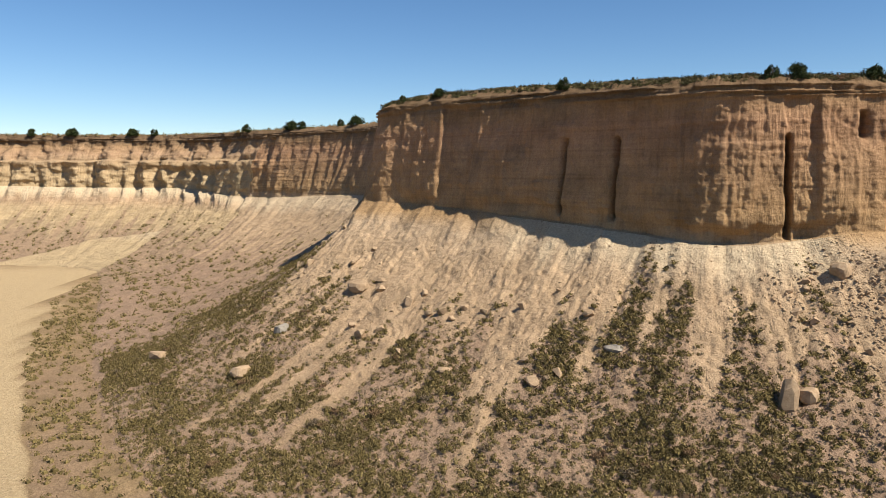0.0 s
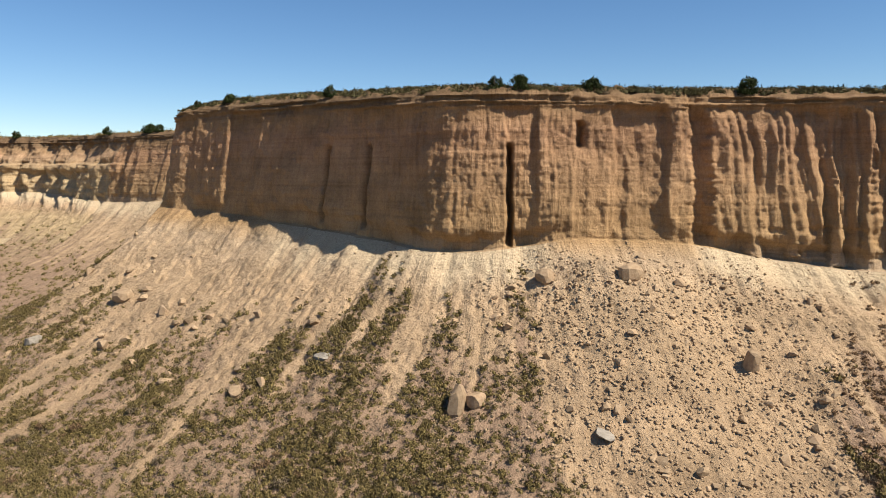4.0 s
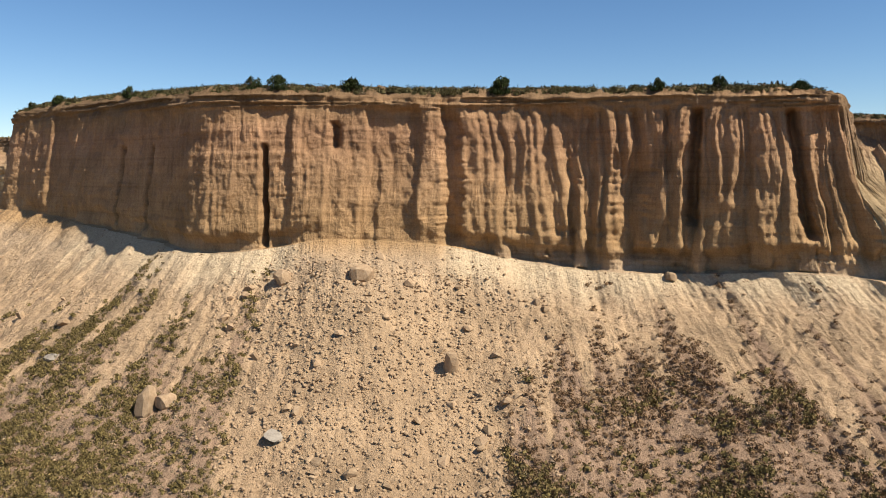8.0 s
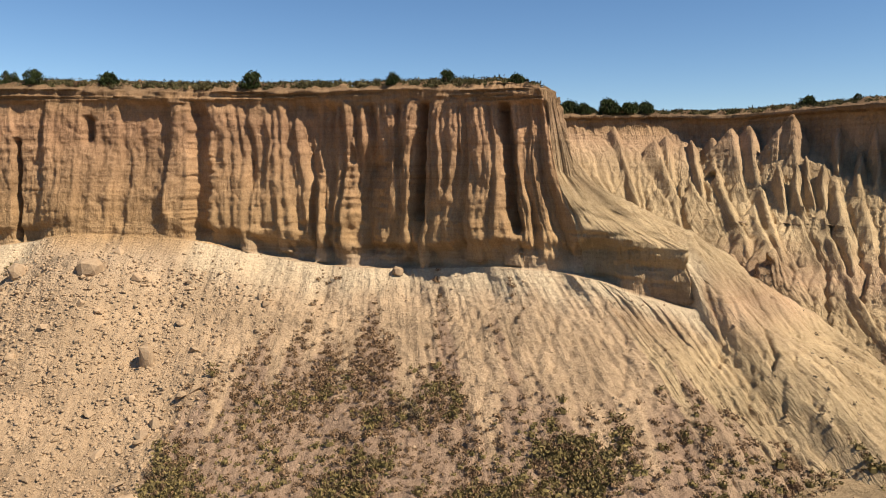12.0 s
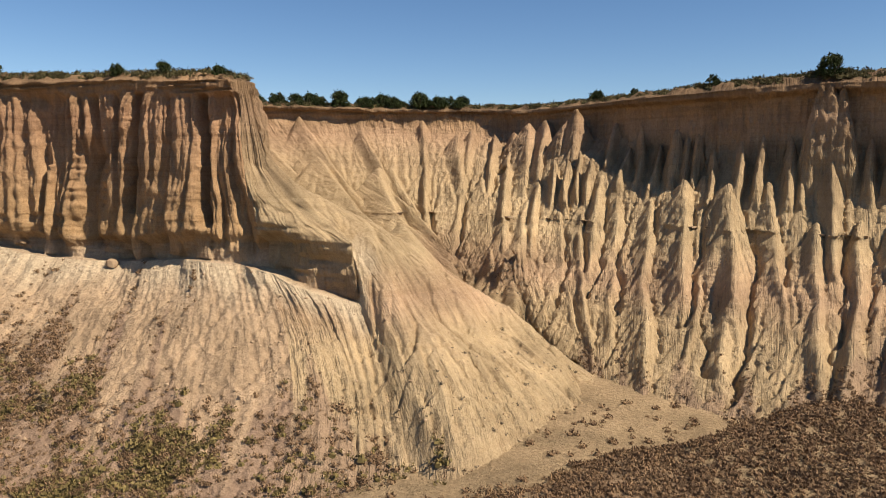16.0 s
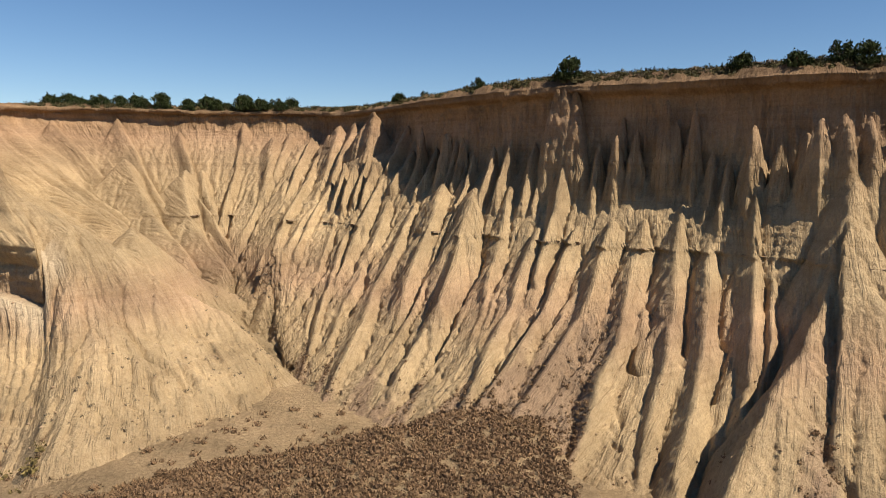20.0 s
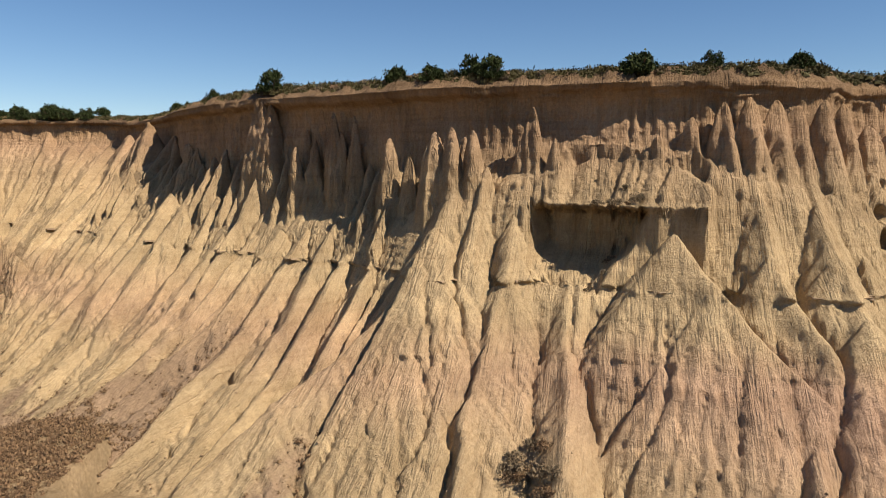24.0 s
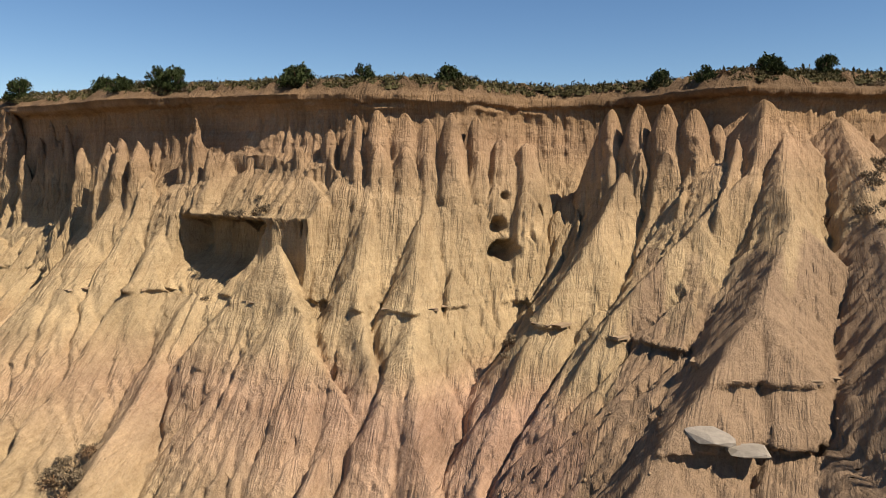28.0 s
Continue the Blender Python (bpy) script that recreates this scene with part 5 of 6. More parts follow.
def bush(name, seed, radius, height, leaves, material, size):
    """Low scrub bush: a few stems under a ragged dome of small leaves."""
    rng = np.random.RandomState(seed)
    root = new(name, None)
    v, f = stems(rng, 5, radius, height, 0.025)
    part("stems", mesh_from("stems", v, f, MAT_BARK), root)
    tris = [leaf_cloud(rng, leaves, radius, height, size)]
    for _ in range(4):
        a = rng.uniform(0, 6.28)
        tris.append(leaf_cloud(rng, leaves // 4, radius * 0.45, height * 0.5, size) + np.array((math.cos(a) * radius * 0.6, math.sin(a) * radius * 0.6, height * rng.uniform(0.1, 0.5))))
    part("foliage", tri_mesh("foliage", np.concatenate(tris), material), root)
    return root


def turned(p, angle, k=1.0, sink=0.0, squash=1.0):
    return Matrix.Translation((float(p[0]), float(p[1]), float(p[2]) - sink)) @ Matrix.Rotation(angle, 4, "Z") @ Matrix.Diagonal((k, k, k * squash, 1))


def rim_place(x, y, back):
    """Place on the brow behind the rim, back metres from its edge."""
    i = int(np.argmin(((R[:, :2] - np.array((x, y))) ** 2).sum(axis=1)))
    p = R[i] - OUT[i] * back
    return np.array((p[0], p[1], R[i][2] + float(brow_rise(i, back))))


# ---- junipers on the rim ----
TREES = [juniper(11, 1.5, 2.1, 46), juniper(12, 1.1, 1.9, 34), juniper(13, 1.9, 1.7, 52)]
RIM_TREES = [(66.0, 78.8, 0.9, 0, 1.0), (40.2, 82.3, 1.2, 0, 0.95), (37.4, 82.9, 1.2, 1, 1.0), (16.3, 102.2, 0.8, 1, 1.05), (22.1, 95.7, 1.5, 1, 0.55), (-1.6, 120.2, 1.5, 2, 0.8), (-7.3, 125.8, 1.5, 1, 0.7),
             (48.7, 81.7, 1.6, 2, 0.8), (81.9, 72.3, 1.2, 1, 0.9), (87.0, 69.5, 1.6, 0, 0.75), (94.0, 65.6, 1.6, 2, 0.62), (157.0, 66.2, 1.6, 0, 1.15), (150.0, 76.4, 1.8, 1, 0.9), (142.8, 85.6, 2.2, 1, 0.6),
             (138.0, 90.6, 2.2, 2, 0.75), (178.2, 51.0, 1.6, 0, 1.0), (176.6, 51.9, 2.2, 1, 1.1), (174.4, 53.6, 1.4, 2, 0.8), (170.8, 56.6, 2.0, 2, 0.8), (189.5, 45.2, 1.3, 2, 1.0), (194.8, 43.0, 2.6, 1, 0.85),
             (202.3, 42.2, 2.5, 2, 0.7), (218.7, 46.0, 1.6, 0, 0.75), (222.0, 42.0, 1.2, 1, 0.85), (226.2, 39.4, 2.5, 2, 0.8), (232.6, 40.7, 2.5, 0, 0.8)]
for k, (x, y, back, kind, size) in enumerate(RIM_TREES):
    tagged(copy_thing(TREES[kind], turned(rim_place(x, y, back), k * 1.7, size, 0.1)), "dark green round juniper on the cliff rim", "tree", "junipers on the rim")
BACK = [(86 + 1.15 * k + 1.2 * math.sin(k * 2.3), 107.0 + 2.0 * math.sin(k * 1.9), 1.35 + 0.45 * math.sin(k * 1.3)) for k in range(33)]
for k, (x, y, size) in enumerate(BACK):
    tagged(copy_thing(TREES[(k * 2 + 1) % 3], turned((x, y, 38.7), k * 2.1, size * 0.7, 0.15)), "dark juniper in a thicket behind the amphitheatre", "tree", "thicket behind the amphitheatre")
for k, (x, y, kind, size) in enumerate(((-160, 281, 0, 1.3), (-144, 279.5, 2, 1.6), (-119, 276.5, 2, 1.5), (-111, 275, 1, 1.5), (-68.7, 247.5, 1, 1.6), (-49.7, 231, 2, 1.5), (-46, 228, 0, 1.2), (-27.3, 212.5, 2, 1.5), (-33, 217, 1, 1.3))):
    tagged(copy_thing(TREES[kind], turned(rim_place(x, y, 2.0), k * 1.3, size, 0.15)), "dark juniper on the rim of the far mesa", "tree", "junipers on the far mesa")
for ob in TREES:
    for o in (*ob.children_recursive, ob):
        bpy.data.objects.remove(o)

# ---- scrub along the rim ----
rng = np.random.RandomState(21)
RIM_BUSHES = [bush("rim_bush", 31 + k, 0.8, h, 190, m, 0.13) for k, (m, h) in enumerate(((MAT_RIM, 0.75), (MAT_GREY, 0.6), (MAT_RIM, 0.9), (MAT_HEATH, 0.6), (MAT_STRAW, 0.55)))]
words = ("olive green scrub bush on the cliff rim", "grey-green scrub bush on the cliff rim", "tall olive scrub bush on the cliff rim", "brown heath bush on the cliff rim", "tuft of dry yellow grass on the rim")
c_lo, c_hi = col_at(7.0), col_at(44.5)
for k in range(290):
    i = int(np.interp(rng.uniform(S[c_lo], S[c_hi]), S, np.arange(NCOL)))
    if 18.7 < U[i] < 24.3:
        i = int(np.interp(rng.uniform(S[c_lo], S[col_at(18.5)]), S, np.arange(NCOL)))
    back = rng.uniform(0.5, 4.5)
    p = R[i] - OUT[i] * back
    kind = rng.randint(5)
    tagged(copy_thing(RIM_BUSHES[kind], turned((p[0], p[1], R[i][2] + float(brow_rise(i, back)) - 0.05), rng.uniform(0, 6), rng.uniform(0.45, 1.1), 0.05)), words[kind], "bush", "scrub along the rim")
for ob in RIM_BUSHES:
    for o in (*ob.children_recursive, ob):
        bpy.data.objects.remove(o)


def tufts(name, points, radius, leaves, material, seed, label, size=0.34):
    """Countless low tufts as one mesh."""
    rng = np.random.RandomState(seed)
    ring = np.array([(math.cos(a) * r, math.sin(a) * r, z) for r, z in ((0.5, -0.1), (0.36, 0.28)) for a in (0, 1.26, 2.51, 3.77, 5.03)])
    core = [(k, (k + 1) % 5, 5 + k) for k in range(5)] + [((k + 1) % 5, 5 + (k + 1) % 5, 5 + k) for k in range(5)] + [(5 + k, 5 + (k + 1) % 5, 10) for k in range(5)]
    stock = []
    for _ in range(12):
        body = np.concatenate([ring * rng.uniform(0.75, 1.2, (10, 1)), [(0, 0, 0.45)]])[np.array(core)]
        stock.append(np.concatenate([body, leaf_cloud(rng, leaves, 1.0, 0.8, size)]))
    leaves += 15
    out = np.empty((len(points), leaves, 3, 3), dtype=np.float32)
    for k, p in enumerate(points):
        out[k] = stock[k % 12] * radius[k] + p
    return tagged(new(name, tri_mesh(name, out.reshape(-1, 3, 3), material)), label, "scrub", kind="stuff")


def top_points(n, c0, c1, reach, seed):
    rng = np.random.RandomState(seed)
    i = np.interp(rng.uniform(S[c0], S[c1], n), S, np.arange(NCOL)).astype(int)
    back = rng.uniform(0.3, 1, n) ** 1.5 * reach
    p = R[i] - OUT[i] * back[:, None]
    p[:, 2] = R[i][:, 2] + brow_rise(i, back) - 0.03
    sound = (U[i] < 18.7) | (U[i] > 24.3)
    return p[sound], rng.uniform(0.28, 0.75, n)[sound]


p, r = top_points(4200, col_at(7), col_at(45), 6.0, 41)
tufts("rim_scrub", p, r, 30, MAT_RIM, 42, "grey-brown dry scrub thick along the cliff rim", 0.26)
p, r = top_points(3400, col_at(7), col_at(45), 5.0, 43)
tufts("rim_herbs", p, r * 1.15, 34, MAT_RIM, 44, "low olive herbs along the cliff rim", 0.26)
p, r = top_points(1500, 0, col_at(7), 14.0, 45)
tufts("far_rim_scrub", p, r * 1.8, 14, MAT_OLIVE, 46, "scrub on the rim of the far mesa")

# ---- scrub on the slopes ----
step_c = np.linalg.norm(np.diff(SLOPE, axis=1), axis=2)[:-1]
step_r = np.linalg.norm(np.diff(SLOPE, axis=0), axis=2)[:, :-1]
AREA = step_c * step_r
UU = np.broadcast_to(U[None, :-1], AREA.shape)
QQ = np.broadcast_to(q[:-1], AREA.shape)
SOIL_C = SOIL[:-1, :-1]
clump = fbm(SLOPE[:-1, :-1, 0] * 0.12, SLOPE[:-1, :-1, 1] * 0.12, 0 * AREA, 3, 95)


def slope_points(n, weight, seed, lo=0.2, hi=0.5):
    rng = np.random.RandomState(seed)
    wgt = (AREA * weight).reshape(-1)
    pick = np.searchsorted(np.cumsum(wgt) / wgt.sum(), rng.uniform(0, 1, n))
    p = SLOPE[:-1, :-1].reshape(-1, 3)[np.clip(pick, 0, AREA.size - 1)] + rng.uniform(-0.08, 0.08, (n, 3)) * (1, 1, 0)
    return p, lo + (hi - lo) * rng.uniform(0, 1, n) ** 1.8


near_left = ((UU > 6.2) & (UU < 12.8)).astype(float)
near_mid = ((UU > 14.6) & (UU < 20.2)).astype(float)
right = (UU > 29).astype(float)
farther = (UU < 6.2).astype(float)
bands = smooth(-0.35, 0.55, clump)
p, r = slope_points(16500, near_left * SOIL_C * (0.25 + bands), 51, 0.2, 0.62)
tufts("slope_scrub", p, r, 34, MAT_OLIVE, 52, "olive green scrub in patches on the talus")
p, r = slope_points(15000, near_left * SOIL_C * (0.6 + 0.3 * bands), 53, 0.12, 0.34)
tufts("slope_thyme", p, r, 14, MAT_GREY, 54, "small grey dry thyme tufts on the talus")
p, r = slope_points(6000, near_mid * SOIL_C * (0.3 + bands), 55, 0.16, 0.5)
tufts("slope_heath", p, r, 26, MAT_HEATH, 56, "brown heath tufts on the earth slope")
p, r = slope_points(2600, near_mid * SOIL_C * (0.1 + bands ** 2) * smooth(0.3, 0.8, QQ), 57, 0.25, 0.75)
tufts("slope_bushes", p, r, 22, MAT_OLIVE, 58, "olive-brown bushes on the earth slope")
p, r = slope_points(2200, farther * SOIL_C * (0.2 + bands), 59, 0.4, 1.1)
tufts("far_slope_scrub", p, r, 14, MAT_OLIVE, 60, "olive scrub at the foot of the far mesa")
p, r = slope_points(1000, right * (UU < 36) * SOIL_C * (0.2 + bands), 61, 0.12, 0.36)
tufts("gully_slope_heath", p, r, 16, MAT_HEATH, 62, "brown heath tufts above the gully")
p, r = slope_points(500, ((UU > 12.4) & (UU < 29)) * (0.15 + 0 * AREA) * smooth(0.3, 0.9, QQ), 63, 0.12, 0.35)
tufts("stray_tufts", p, r, 16, MAT_GREY, 64, "stray dry tufts on bare earth")

# gully floor and valley floor
rng = np.random.RandomState(66)
n = 9000
gp = np.stack([rng.uniform(100, 150, n), rng.uniform(22, 50, n)], axis=1)
gp = gp[(heath_edge(gp[:, 0], gp[:, 1]) > 0) | (rng.uniform(0, 1, n) < 0.05)]
p = np.column_stack([gp, ground_z(gp[:, 0], gp[:, 1])])
tufts("gully_heath", p, rng.uniform(0.2, 0.55, len(p)), 30, MAT_HEATH, 67, "dense dark reddish-brown heath on the gully floor", 0.32)
n = 7000
gp = np.stack([rng.uniform(-95, -5, n), rng.uniform(45, 190, n)], axis=1)
gp = gp[(off_track(gp[:, 0], gp[:, 1]) > 0.5) & (off_track(gp[:, 0], gp[:, 1]) < 30)]
p = np.column_stack([gp, ground_z(gp[:, 0], gp[:, 1])])
tufts("trackside_scrub", p, rng.uniform(0.3, 0.9, len(p)), 16, MAT_OLIVE, 68, "thick olive scrub beside the sandy track")

# single bushes that stand out on the slopes
WHOLE = np.concatenate([FACE, SLOPE])
BUSHES = [bush("scrub_bush", 71 + k, 0.75, 0.7, 210, m, 0.12) for k, m in enumerate((MAT_OLIVE, MAT_OLIVE, MAT_HEATH, MAT_GREY))]
said = ("dark olive scrub bush on the talus slope", "olive scrub bush among stones on the slope", "brown heath bush on the earth slope", "grey dry scrub bush on the slope")
p, r = slope_points(230, (near_left + near_mid) * SOIL_C * bands ** 2 * smooth(0.3, 0.7, QQ), 73, 0.5, 1.25)
for k in range(len(p)):
    kind = (k % 4) if p[k][0] < 45 else 2 + k % 2
    tagged(copy_thing(BUSHES[kind], turned(p[k], k * 1.1, float(r[k]), 0.06)), said[kind], "bush", "scrub on the slopes")
for x, y, z, size in ((178.6, 27.9, 14.8, 1.3), (177.4, 28.6, 14.9, 1.0), (179.6, 27.5, 14.8, 0.9), (178.0, 29.4, 15.4, 0.8), (186.5, 40.2, 30.4, 0.9), (188.0, 39.9, 30.2, 1.0), (185.2, 40.6, 30.3, 0.7)):
    d = ((WHOLE[:, :, 0] - x) ** 2 + (WHOLE[:, :, 1] - y) ** 2 + 0.5 * (WHOLE[:, :, 2] - z) ** 2).argmin()
    tagged(copy_thing(BUSHES[3], turned(WHOLE.reshape(-1, 3)[d], x, size, 0.06)), "grey dry scrub bush on bare clay", "bush", "scrub on the clay")
rng = np.random.RandomState(75)
for cx, cy, reach, count, size in ((178.4, 28.4, 2.6, 12, 0.95), (186.6, 40.4, 1.6, 8, 0.6), (228.5, 27.0, 4.5, 26, 1.0), (205.6, 30.0, 0.8, 3, 0.7)):
    for k in range(count):
        x, y = cx + rng.normal() * reach * 0.5, cy + rng.normal() * reach * 0.7
        d = ((WHOLE[:, :, 0] - x) ** 2 + (WHOLE[:, :, 1] - y) ** 2).argmin()
        tagged(copy_thing(BUSHES[3 if k % 3 else 2], turned(WHOLE.reshape(-1, 3)[d], k, size * rng.uniform(0.6, 1.2), 0.06)), "grey dry scrub bush on bare clay" if k % 3 else "small brown heath bush on bare clay", "bush", "scrub on the clay")
for ob in BUSHES:
    for o in (*ob.children_recursive, ob):
        bpy.data.objects.remove(o)


# ---- stones ----
def rock_mesh(seed, sx, sy, sz, points=16, material=None):
    """Angular broken stone: the hull of scattered points, resting on its base."""
    rng = np.random.RandomState(seed)
    bm = bmesh.new()
    for _ in range(points):
        v = rng.normal(size=3)
        v /= np.linalg.norm(v)
        v = np.sign(v) * np.abs(v) ** 0.7
        bm.verts.new((v[0] * sx, v[1] * sy, v[2] * sz))
    res = bmesh.ops.convex_hull(bm, input=bm.verts)
    loose = [g for g in res["geom_interior"] + res["geom_unused"] if isinstance(g, bmesh.types.BMVert)]
    if loose:
        bmesh.ops.delete(bm, geom=list(set(loose)), context="VERTS")
    bmesh.ops.recalc_face_normals(bm, faces=bm.faces)
    me = bpy.data.meshes.new("boulder")
    bm.to_mesh(me)
    bm.free()
    me.materials.append(material or MAT_ROCK)
    return me


def nearest(x, y, z=None):
    d = (SLOPE[:, :, 0] - x) ** 2 + (SLOPE[:, :, 1] - y) ** 2
    if z is not None:
        d = d + (SLOPE[:, :, 2] - z) ** 2
    return SLOPE.reshape(-1, 3)[d.argmin()]


ROCKS = [rock_mesh(80 + k, *size) for k, size in enumerate(((0.5, 0.42, 0.38), (0.6, 0.4, 0.3), (0.45, 0.45, 0.42), (0.62, 0.45, 0.25), (0.4, 0.35, 0.5), (0.55, 0.5, 0.35)))]
rng = np.random.RandomState(90)
edge_n = 0.5 * fbm(SLOPE[:-1, :-1, 0] * 0.2, SLOPE[:-1, :-1, 1] * 0.2, 0 * AREA, 3, 89)
heap_zone = smooth(11.3, 12.5, UU + edge_n) * smooth(15.5, 14.3, UU + edge_n) * smooth(0.0, 0.15, QQ) * (1 - 0.8 * SOIL_C)
ledge_zone = ((UU > 6.8) & (UU < 10.2)) * smooth(0.12, 0.3, QQ) * smooth(0.62, 0.45, QQ)
p, r = slope_points(210, heap_zone, 91, 0.35, 1.25)
p2, r2 = slope_points(60, ledge_zone, 92, 0.6, 1.9)
for k, (pt, size) in enumerate(zip(np.concatenate([p, p2]), np.concatenate([r, r2]))):
    m = Matrix.Translation((float(pt[0]), float(pt[1]), float(pt[2]) + 0.08 * size)) @ Euler((rng.uniform(-0.6, 0.6), rng.uniform(-0.6, 0.6), rng.uniform(0, 6))).to_matrix().to_4x4() @ Matrix.Diagonal((size, size, size, 1))
    ob = new("boulder", ROCKS[k % 6])
    ob.matrix_world = m
    tagged(ob, "broken tan boulder fallen on the talus" if k < 210 else "large tan block tumbled below the bluff", "boulder", "fallen boulders")
BIG = [("standing_block", (59.0, 62.3), (0.75, 0.7, 1.5), MAT_ROCK, "upright squared tan sandstone block on the heap"), ("flat_slab", (43.4, 57.2), (1.25, 0.9, 0.22), MAT_GREYROCK, "flat grey stone slab lying on rubble"),
       ("pointed_boulder", (30.9, 62.3), (0.9, 0.8, 1.7), MAT_ROCK, "pale pointed boulder at the edge of scrub"), ("boulder", (32.8, 62.2), (0.95, 0.8, 0.8), MAT_ROCK, "rounded tan boulder beside the pointed one"),
       ("boulder", (41.7, 74.6), (1.0, 0.9, 1.0), MAT_ROCK, "large tan boulder high on the heap"), ("boulder", (50.4, 72.0), (1.3, 1.1, 1.0), MAT_ROCK, "lumpy earth boulder on top of the heap"),
       ("boulder", (82.6, 69.0), (0.75, 0.6, 0.5), MAT_ROCK, "lone pale boulder under the overhang"), ("boulder", (-41, 101), (1.5, 1.2, 0.7), MAT_ROCK, "pale boulder lying among grey thyme"),
       ("boulder", (-25.4, 87.6), (1.3, 1.1, 0.8), MAT_ROCK, "pale rounded boulder among scrub"), ("flat_slab", (17.9, 73.4), (1.2, 0.8, 0.3), MAT_GREYROCK, "grey slab half sunk in scrub"),
       ("boulder", (62.0, 47.8), (1.1, 0.9, 0.8), MAT_ROCK, "tan boulder at the foot of the heap"),
       ("ledge_slab", (211.6, 14.2, 21.9), (1.15, 0.9, 0.2), MAT_GREYROCK, "weathered grey slab capping a red ledge"), ("ledge_slab", (213.4, 12.8, 21.9), (1.0, 0.8, 0.16), MAT_GREYROCK, "cracked grey slab on the edge of a red ledge"),
       ("boulder", (-22, 96.4), (1.3, 0.9, 0.7), MAT_GREYROCK, "grey broken block low on the talus"), ("boulder", (-12, 101.2), (1.6, 1.2, 0.9), MAT_ROCK, "big tan block tumbled below the bluff")]
for k, (name, at_xy, size, mat, label) in enumerate(BIG):
    pt = nearest(*at_xy)
    me = rock_mesh(120 + k, *size, 44, mat)
    ob = new(name, me)
    ob.matrix_world = turned((pt[0], pt[1], pt[2] + size[2] * 0.35), k * 1.3) @ Matrix.Rotation(0.06 if name == "ledge_slab" else 0.25, 4, "X")
    tagged(ob, label, "boulder")


def stones(name, points, radius, seed, material, label):
    """Countless small broken stones as one mesh."""
    rng = np.random.RandomState(seed)
    octa = np.array([(1, 0, 0), (0, 1, 0), (-1, 0, 0), (0, -1, 0), (0, 0, 1), (0, 0, -1)], dtype=float)
    fac = np.array([(0, 1, 4), (1, 2, 4), (2, 3, 4), (3, 0, 4), (1, 0, 5), (2, 1, 5), (3, 2, 5), (0, 3, 5)])
    n = len(points)
    v = octa[None] * rng.uniform(0.55, 1.25, (n, 6, 1)) + rng.normal(size=(n, 6, 3)) * 0.22
    v *= (radius[:, None, None] * np.array((1, 1, 0.75)))
    a = rng.uniform(0, 6.28, n)
    ca, sa = np.cos(a)[:, None], np.sin(a)[:, None]
    v = np.stack([v[..., 0] * ca - v[..., 1] * sa, v[..., 0] * sa + v[..., 1] * ca, v[..., 2]], axis=2) + points[:, None]
    faces = (fac[None] + (np.arange(n) * 6)[:, None, None]).reshape(-1, 3)
    me = bpy.data.meshes.new(name)
    me.vertices.add(n * 6)
    me.vertices.foreach_set("co", v.astype(np.float32).reshape(-1))
    me.loops.add(faces.size)
    me.loops.foreach_set("vertex_index", faces.reshape(-1).astype(np.int32))
    me.polygons.add(len(faces))
    me.polygons.foreach_set("loop_start", np.arange(0, faces.size, 3, dtype=np.int32))
    me.update(calc_edges=True)
    me.materials.append(material)
    return tagged(new(name, me), label, "stones", kind="stuff")


p, r = slope_points(9000, heap_zone, 93, 0.05, 0.30)
stones("heap_rubble", p, r, 94, MAT_ROCK, "loose tan rubble covering the heap")
p, r = slope_points(5000, ((UU > 6.5) & (UU < 20)) * (0.3 + 0 * AREA), 95, 0.05, 0.22)
stones("talus_stones", p, r, 96, MAT_ROCK, "small stones scattered over the talus")
p, r = slope_points(4000, (UU > 20) * smooth(0.35, 0.9, QQ), 97, 0.04, 0.15)
stones("clay_crumbs", p, r, 98, MAT_ROCK, "small crumbs of clay in the runnels")


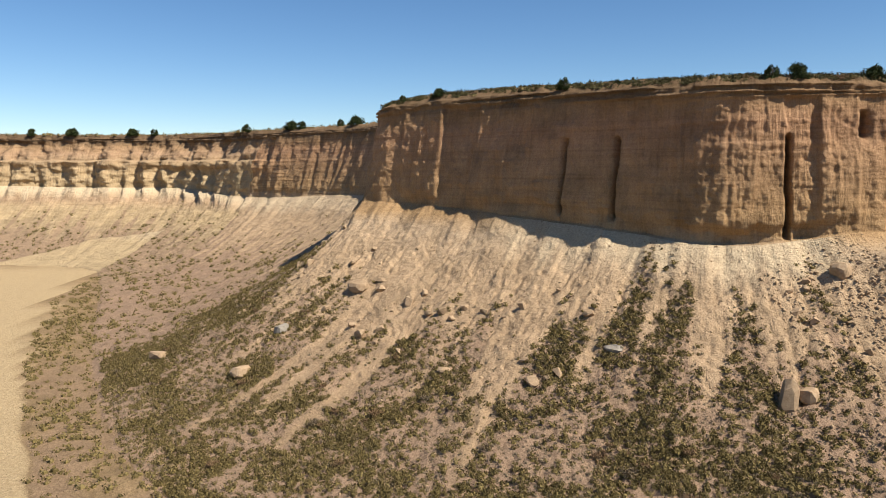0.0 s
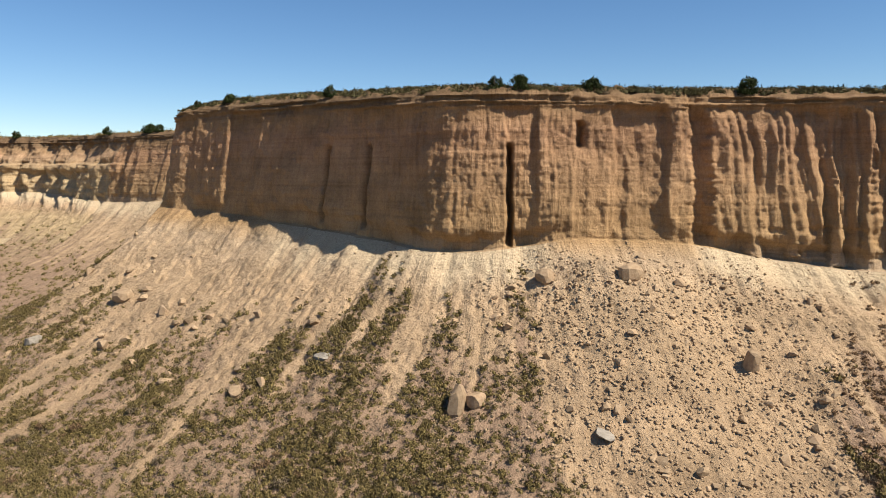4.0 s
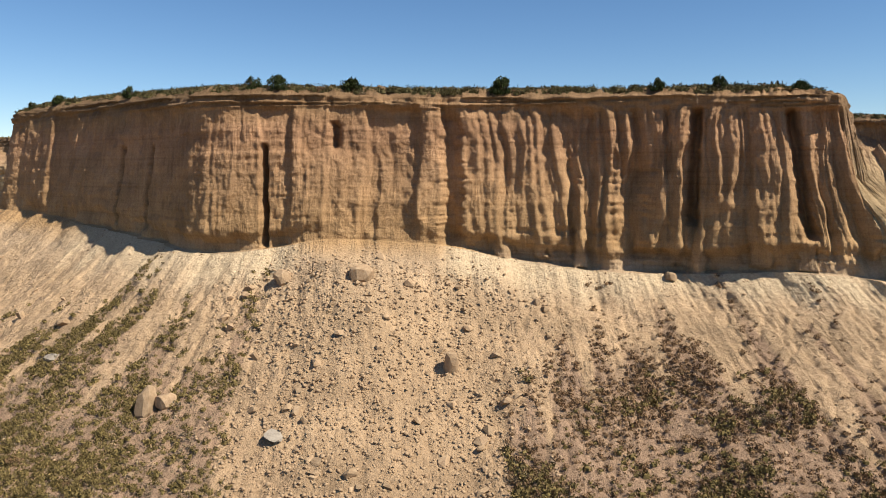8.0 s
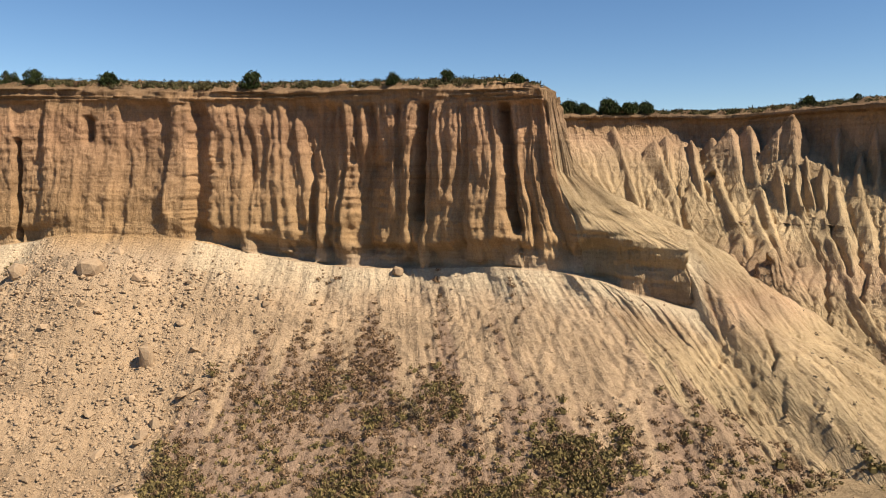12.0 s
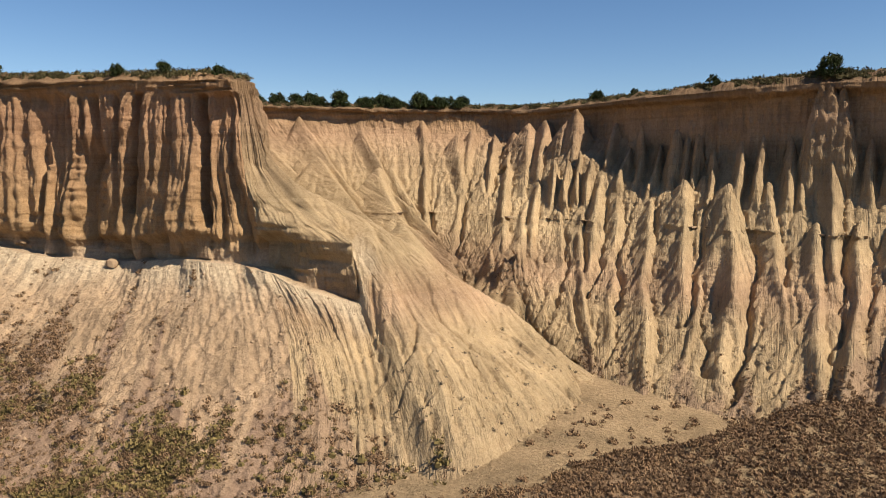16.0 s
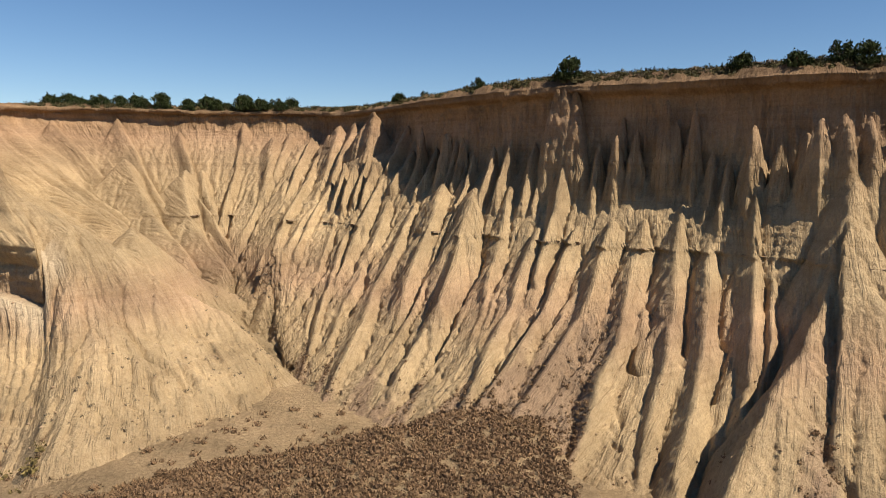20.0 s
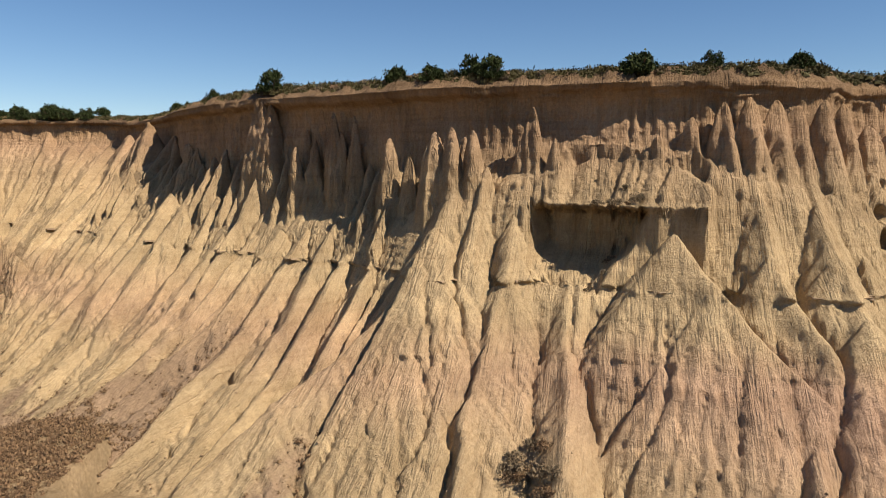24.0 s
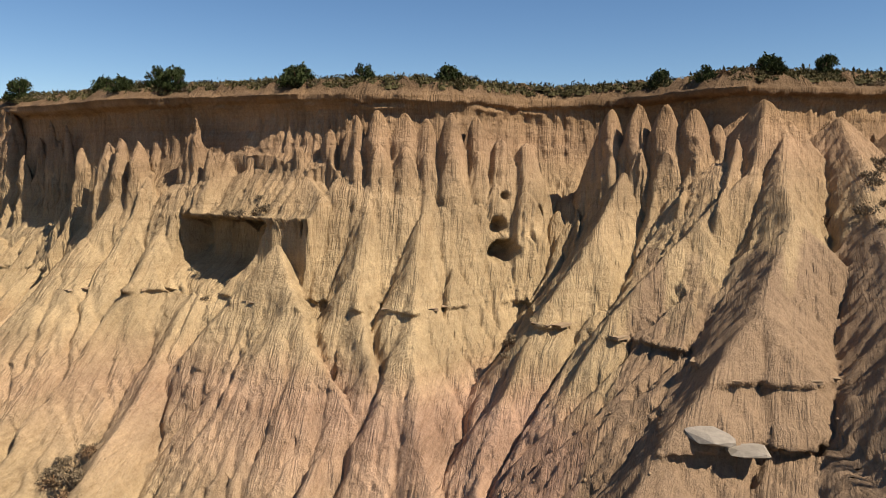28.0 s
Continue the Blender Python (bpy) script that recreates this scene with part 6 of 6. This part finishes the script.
# ---- the thin hard bed: broken slabs that stick out of the slopes ----
def slab_mesh(seed):
    rng = np.random.RandomState(seed)
    v = [(sx * (1 + rng.uniform(-0.15, 0.15)), sy * (1 + rng.uniform(-0.25, 0.25)), sz * (1 + rng.uniform(-0.3, 0.2))) for sx in (-0.5, 0.0, 0.5) for sy in (-0.5, 0.5) for sz in (-0.5, 0.5)]
    f = [(0, 1, 3, 2), (8, 10, 11, 9)]
    for k in (0, 4):
        f += [(k, k + 4, k + 5, k + 1), (k + 2, k + 3, k + 7, k + 6), (k + 1, k + 5, k + 7, k + 3), (k, k + 2, k + 6, k + 4)]
    return mesh_from("slab", v, f, MAT_SLAB)


SLAB_STOCK = [slab_mesh(140 + k) for k in range(6)]
ALLROWS = SHEET[ROW_FACE:ROW_SLOPE + NS]


def lay_slabs(level, c0, c1, chance, seed, thick=0.2, jut=0.2):
    rng = np.random.RandomState(seed)
    at = S2[c0]
    while at < S2[c1 - 1]:
        size = rng.uniform(0.4, 1.3)
        i = int(np.searchsorted(S2, at + size / 2))
        at += size + (0.05 if rng.uniform() < 0.6 else rng.uniform(0.2, 2.0))
        if i >= c1 or rng.uniform() > chance:
            continue
        lvl = level + 0.2 * float(vnoise(np.array([S2[i] * 0.07]), np.zeros(1), np.zeros(1), 71)[0])
        col = ALLROWS[:, i]
        k = int(np.argmax(col[:, 2] < lvl))
        pt = col[k]
        a = math.atan2(tang[i][1], tang[i][0]) + rng.uniform(-0.12, 0.12)
        own = "spur" if U[i] < 23 else "amphitheatre" if U[i] < 34.5 else "fluted_wall"
        ob = new("slab", SLAB_STOCK[rng.randint(6)])
        ob.parent = SLOPES[own]
        ob.matrix_basis = Matrix.Translation((pt[0] + OUT[i][0] * (jut - 0.62), pt[1] + OUT[i][1] * (jut - 0.62), lvl)) @ Matrix.Rotation(a, 4, "Z") @ Matrix.Rotation(rng.uniform(-0.05, 0.05), 4, "X") @ Matrix.Diagonal((size, 1.0, thick * rng.uniform(0.7, 1.3), 1))


lay_slabs(23.45, col_at(25.0), col_at(31.0), 0.45, 151, 0.13, 0.02)
lay_slabs(23.45, col_at(31.5), col_at(43.5), 0.5, 152, 0.13, 0.02)
